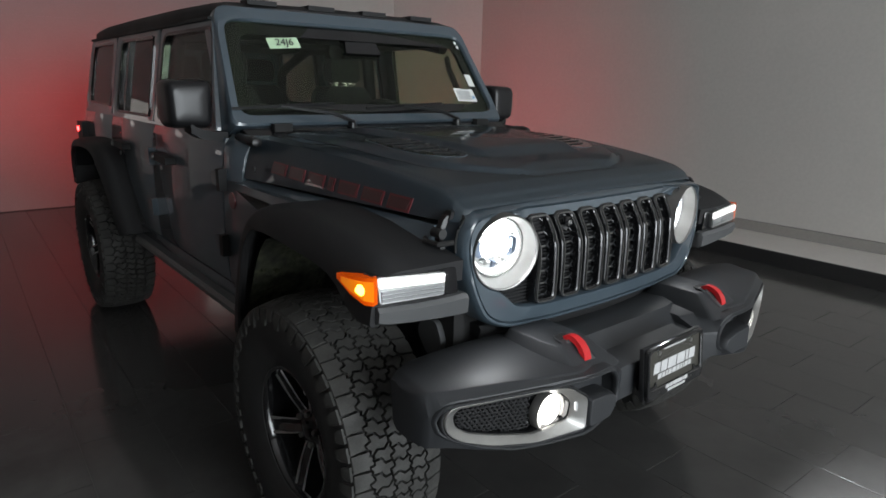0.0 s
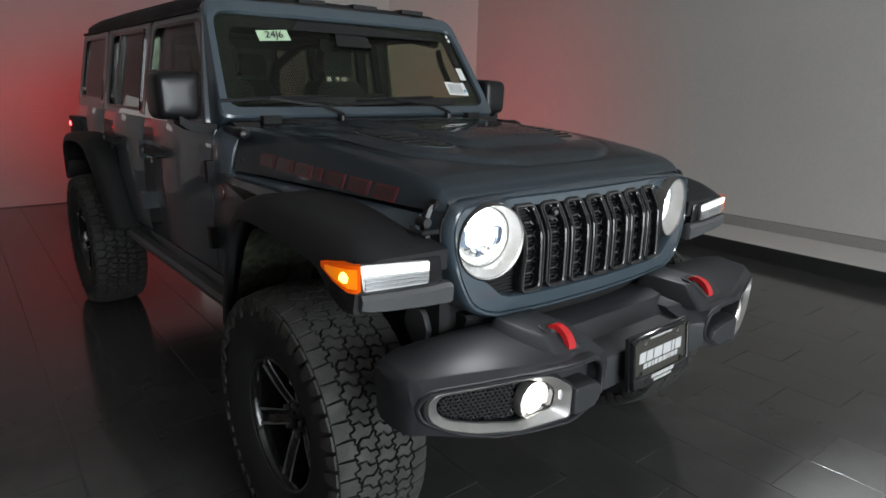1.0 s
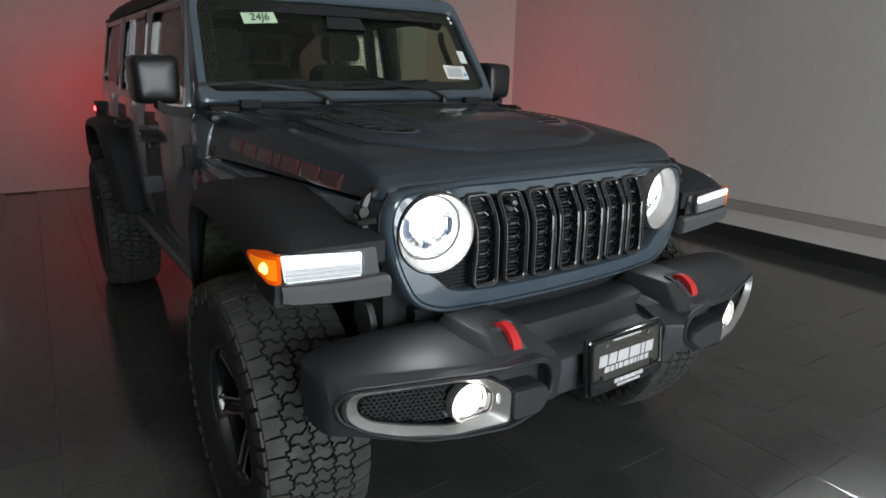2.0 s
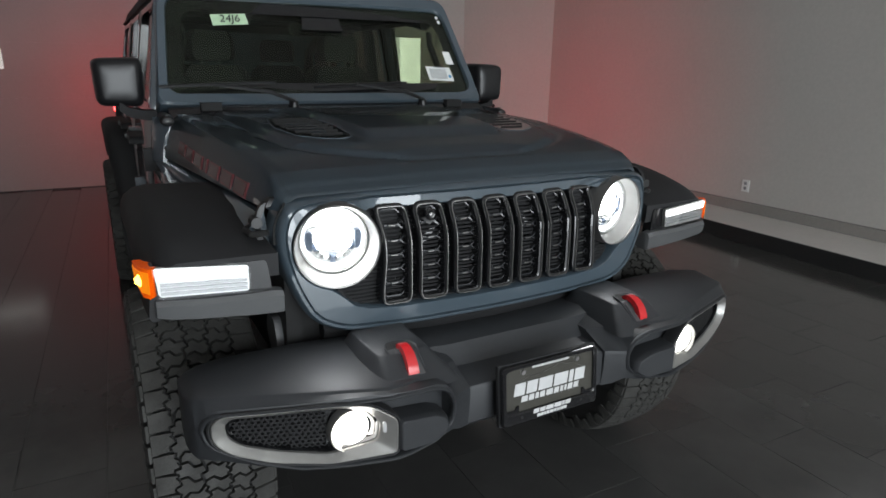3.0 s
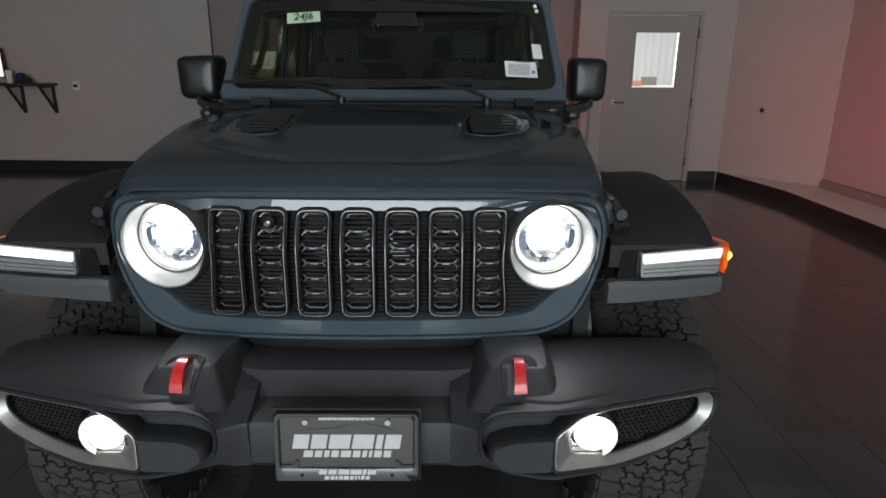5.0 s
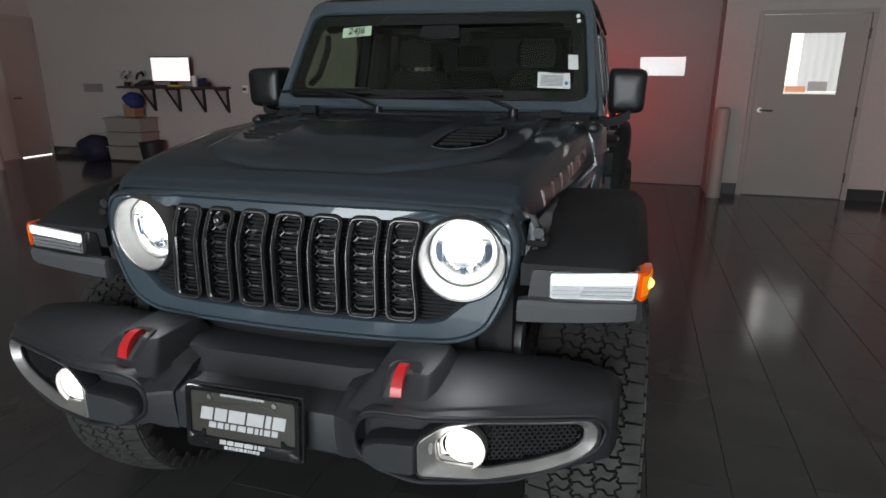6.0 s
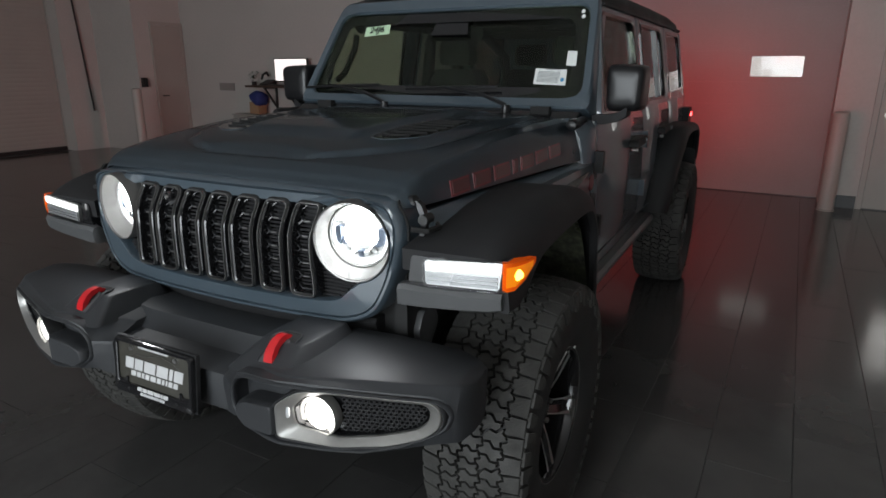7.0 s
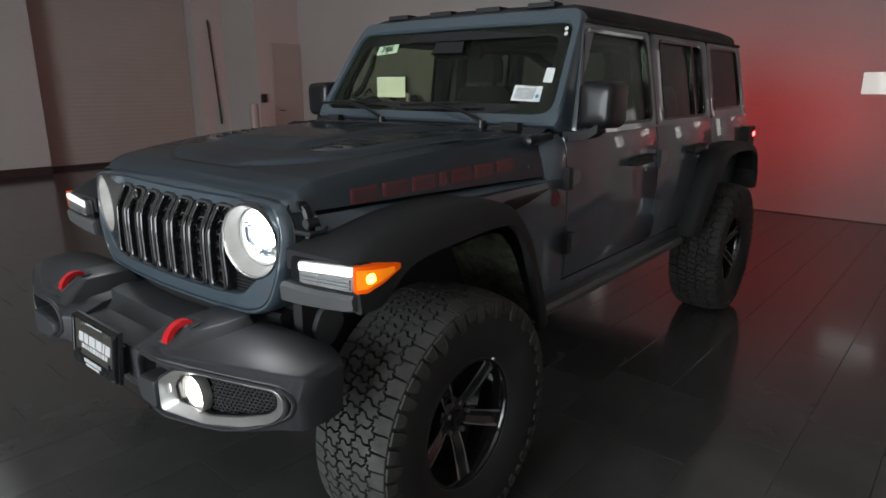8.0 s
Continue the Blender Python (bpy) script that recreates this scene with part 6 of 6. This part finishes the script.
wheel = part("wheel", lathe([(-0.06, 0.072), (0.055, 0.072), (0.066, 0.058), (0.070, 0.03)], 32), GLOSS, car, "black alloy wheel with machined spokes and a knobbly tyre")
part("tyre", tyre_mesh(), SIDEWALL, wheel, "black all-terrain tyre", smooth=50)
part("tread", tread_mesh(), RUBBER, wheel, "chunky interlocking tread blocks", smooth=0)
part("rim", lathe([(-0.118, 0.205), (-0.118, 0.222), (-0.105, 0.222), (0.105, 0.222), (0.122, 0.226), (0.126, 0.222), (0.124, 0.212), (0.110, 0.206), (0.06, 0.203), (-0.10, 0.203)], 64, caps=False), GLOSS, wheel, "gloss black rim", smooth=50)
part("rim_edge", frame_ring([(0.2245 * math.cos(a), 0.2245 * math.sin(a)) for a in [k * math.pi / 36 for k in range(72)]], [(0.2225 * math.cos(a), 0.2225 * math.sin(a)) for a in [k * math.pi / 36 for k in range(72)]], lambda u, v, d: (d, u, v), ((0, 0.122), (0, 0.1275), (1, 0.1275), (1, 0.122))), STEEL, wheel)
# near-black disc: the shade in the wheel openings is put into its colour
part("brake_disc", lathe([(-0.02, 0.15), (0.0, 0.15), (0.002, 0.148)], 40), DARK, wheel)
for k in range(5):
    turn = pose(0, 0, 0, -28 - 72 * k, 0, 0)
    left, right = spoke_band(-1, 0.058, 0.208, 0.44, 0.152, 0.060, 0.106), spoke_band(1, 0.058, 0.208, 0.44, 0.152, 0.060, 0.106)
    sp = loft([[p - Vector((0.05, 0, 0)), p, p.lerp(q, 0.5) - Vector((0.012, 0, 0)), q, q - Vector((0.05, 0, 0))] for p, q in zip(left, right)])
    sp.transform(turn)
    s = part("spoke", sp, GLOSS, wheel, "black spoke with machined edges", smooth=30)
    for side in (-1, 1):
        rings = []
        for i, p in enumerate(spoke_band(side, 0.060, 0.206, 0.43, 0.152, 0.0605, 0.1065)):
            w = (0.0042, 0.0042, 0.0048, 0.0085, 0.0100)[i]
            rings.append([p + Vector((x, -side * y, 0)) for x, y in ((0.0, 0.0), (0.0022, 0.0006), (0.0018, w), (-0.003, w))])
        ed = loft(rings)
        ed.transform(turn)
        part("machined_edge", ed, SILVER, s, "bright machined edge", smooth=0)
for k in range(5):
    a = 2 * math.pi * k / 5
    part("lug_nut", lathe([(0.05, 0.011), (0.078, 0.010), (0.082, 0.006)], 8, at=(0, 0.055 * math.sin(a), 0.055 * math.cos(a))), GUNMETAL, wheel)
part("centre_cap", lathe([(0.065, 0.031), (0.079, 0.029), (0.081, 0.02)], 28), GLOSS, wheel)
vs = box(0.120, 0.131, -0.006, 0.006, 0.222, 0.243)
vs.transform(pose(0, 0, 0, -22, 0, 0))
part("balance_weight", vs, PAPER, wheel, "pale balance weight", bevel=0.002)


def copy_part(ob, m):
    made = {}
    for o in (ob, *ob.children_recursive):
        made[o] = o.copy()
        scene.collection.objects.link(made[o])
        made[o].parent = made.get(o.parent, o.parent)
    made[ob].matrix_basis = m
    return made[ob]


wheel.matrix_basis = pose(0.81, 0, HUB_Z, -10, 0, 0)
copy_part(wheel, pose(0.81, WHEELBASE, HUB_Z, 40, 0, 0))
copy_part(wheel, pose(-0.81, 0, HUB_Z, 0, 0, 180) @ pose(0, 0, 0, -8, 0, 0))
copy_part(wheel, pose(-0.81, WHEELBASE, HUB_Z, 0, 0, 180) @ pose(0, 0, 0, 70, 0, 0))

# cabin
part("dashboard", loft([[(x, y, z) for y, z in ((0.86, 1.02), (0.90, 1.34), (0.98, 1.375), (1.12, 1.365), (1.19, 1.31), (1.21, 1.05))] for x in (-0.70, -0.66, 0.66, 0.70)]), FABRIC, car, "black dashboard", bevel=0.01)
sw = part("steering_wheel", tube([(0.37 + 0.18 * math.cos(a), 1.34 + 0.18 * 0.40 * math.sin(a), 1.28 + 0.18 * 0.91 * math.sin(a)) for a in [k * math.pi / 16 for k in range(33)]], 0.015, 10), FABRIC, car, "black steering wheel")
part("wheel_hub", lathe([(1.30, 0.07), (1.345, 0.06)], 24, axis="y", at=(0.37, 0, 1.27)), FABRIC, sw)
part("wheel_spoke", strut((0.20, 1.335, 1.275), (0.54, 1.335, 1.275), 0.035, 0.02, strut((0.37, 1.33, 1.12), (0.37, 1.335, 1.27), 0.04, 0.02)), FABRIC, sw)
for sx, y0 in ((1, 1.55), (-1, 1.55), (0.75, 2.62), (-0.75, 2.62)):
    cx = sx * 0.37
    se = part("seat", loft([[(cx + (x * (1 - 0.06 * q)), y0 + y, 0.92 + z) for x, z in ((-0.25, 0), (-0.22, 0.12), (0, 0.09), (0.22, 0.12), (0.25, 0), (0, -0.05))] for q, y in ((1, -0.25), (0, -0.22), (0, 0.20), (0, 0.26))]), FABRIC, car, "black seat", bevel=0.012)
    part("backrest", loft([[(cx + x * k, y0 + 0.22 + dy + lean, z) for x, dy in ((-0.25, -0.02), (-0.19, -0.07), (0, -0.045), (0.19, -0.07), (0.25, -0.02), (0.22, 0.07), (-0.22, 0.07))] for z, k, lean in ((0.95, 0.95, 0.0), (1.15, 1.0, 0.03), (1.35, 0.96, 0.07), (1.48, 0.78, 0.10), (1.52, 0.60, 0.105))]), FABRIC, se, bevel=0.01)
    part("headrest", loft([[(cx + x * k, y0 + 0.32 + dy, z) for x, dy in ((-0.13, -0.01), (-0.10, -0.055), (0.10, -0.055), (0.13, -0.01), (0.10, 0.05), (-0.10, 0.05))] for z, k in ((1.545, 0.85), (1.57, 1.0), (1.66, 1.0), (1.70, 0.80))]), FABRIC, se, bevel=0.012)
    part("headrest_post", tube([(cx - 0.05, y0 + 0.325, 1.50), (cx - 0.05, y0 + 0.325, 1.56)], 0.006, 8, tube([(cx + 0.05, y0 + 0.325, 1.50), (cx + 0.05, y0 + 0.325, 1.56)], 0.006, 8)), STEEL, se)
for sx in (1, -1):
    bar = tube([(sx * 0.64, 1.94, 0.80), (sx * 0.64, 1.94, 1.35), (sx * 0.60, 1.93, 1.70), (sx * 0.57, 1.90, 1.77), (sx * 0.57, 1.30, 1.77), (sx * 0.60, 1.14, 1.74)], 0.036, 12)
    tube([(sx * 0.57, 1.92, 1.77), (sx * 0.57, 2.70, 1.77), (sx * 0.60, 3.20, 1.62), (sx * 0.64, 3.42, 1.20)], 0.036, 12, bar)
    part("roll_bar", bar, FABRIC, car, "padded black roll bar")
    part("grab_handle", tube([(sx * 0.66, 0.99, 1.46), (sx * 0.63, 1.03, 1.50), (sx * 0.60, 1.09, 1.63), (sx * 0.61, 1.12, 1.69)], 0.016, 8), FABRIC, car)
part("cross_bar", tube([(-0.57, 1.92, 1.77), (0.57, 1.92, 1.77)], 0.036, 12), FABRIC, car, "padded black roll bar")

# ---- floor: staggered dark tiles with sunken joints ----
floor = structure("floor", box(-11.4, 5.4, -7.5, 9.7, -0.15, -0.004), GROUT, "dark tiled garage floor with thin joints", "floor")
TW, TL, GAP = 0.308, 0.616, 0.0024


def tile_mesh(name, length):
    bm = bmesh.new()
    w, l, c = TW / 2 - GAP / 2, length / 2 - GAP / 2, 0.0010
    loft([[(-w, -l, -0.0042), (w, -l, -0.0042), (w, l, -0.0042), (-w, l, -0.0042)], [(-w, -l, -c), (w, -l, -c), (w, l, -c), (-w, l, -c)], [(-w + c, -l + c, 0), (w - c, -l + c, 0), (w - c, l - c, 0), (-w + c, l - c, 0)]], bm=bm)
    me = bpy.data.meshes.new(name)
    bm.to_mesh(me)
    bm.free()
    me.materials.append(TILE)
    return me


tile_data = tile_mesh("tile", TL)
rest = bmesh.new()
count = 0
for col in range(-36, 17):
    xc = 0.35 + TW * (col + 0.5)
    off = (0.13, 0.47, 0.30, 0.05, 0.41, 0.22, 0.55)[col % 7]
    if col == 0:
        off = -0.50 + TL
    if col == 1:
        off = -0.91 + 2 * TL
    j = -12
    while True:
        yc = off + TL * (j + 0.5)
        j += 1
        if yc > 7.2:
            break
        if yc < -7.2:
            continue
        lift = 0.0011 * math.sin(col * 7.3 + j * 3.1)
        if -0.9 < xc < 3.2 and -1.9 < yc < 5.2 and count < 290:
            ob = new("tile", tile_data)
            ob.matrix_basis = pose(xc, yc, lift * 0.25, 0.04 * math.sin(j * 5.1 + col), 0.05 * math.sin(col * 3.7 + j), 0)
            ob.parent = floor
            count += 1
        else:
            w, l = TW / 2 - GAP / 2, TL / 2 - GAP / 2
            loft([[(xc + a * w, yc + b * l, z + lift * 0.2) for a, b in ((-1, -1), (1, -1), (1, 1), (-1, 1))] for z in (-0.0042, 0)], bm=rest)
ft = part("tile_field", rest, TILE, floor, "dark floor tiles farther off", smooth=0)
tagged(ft, kind="stuff")
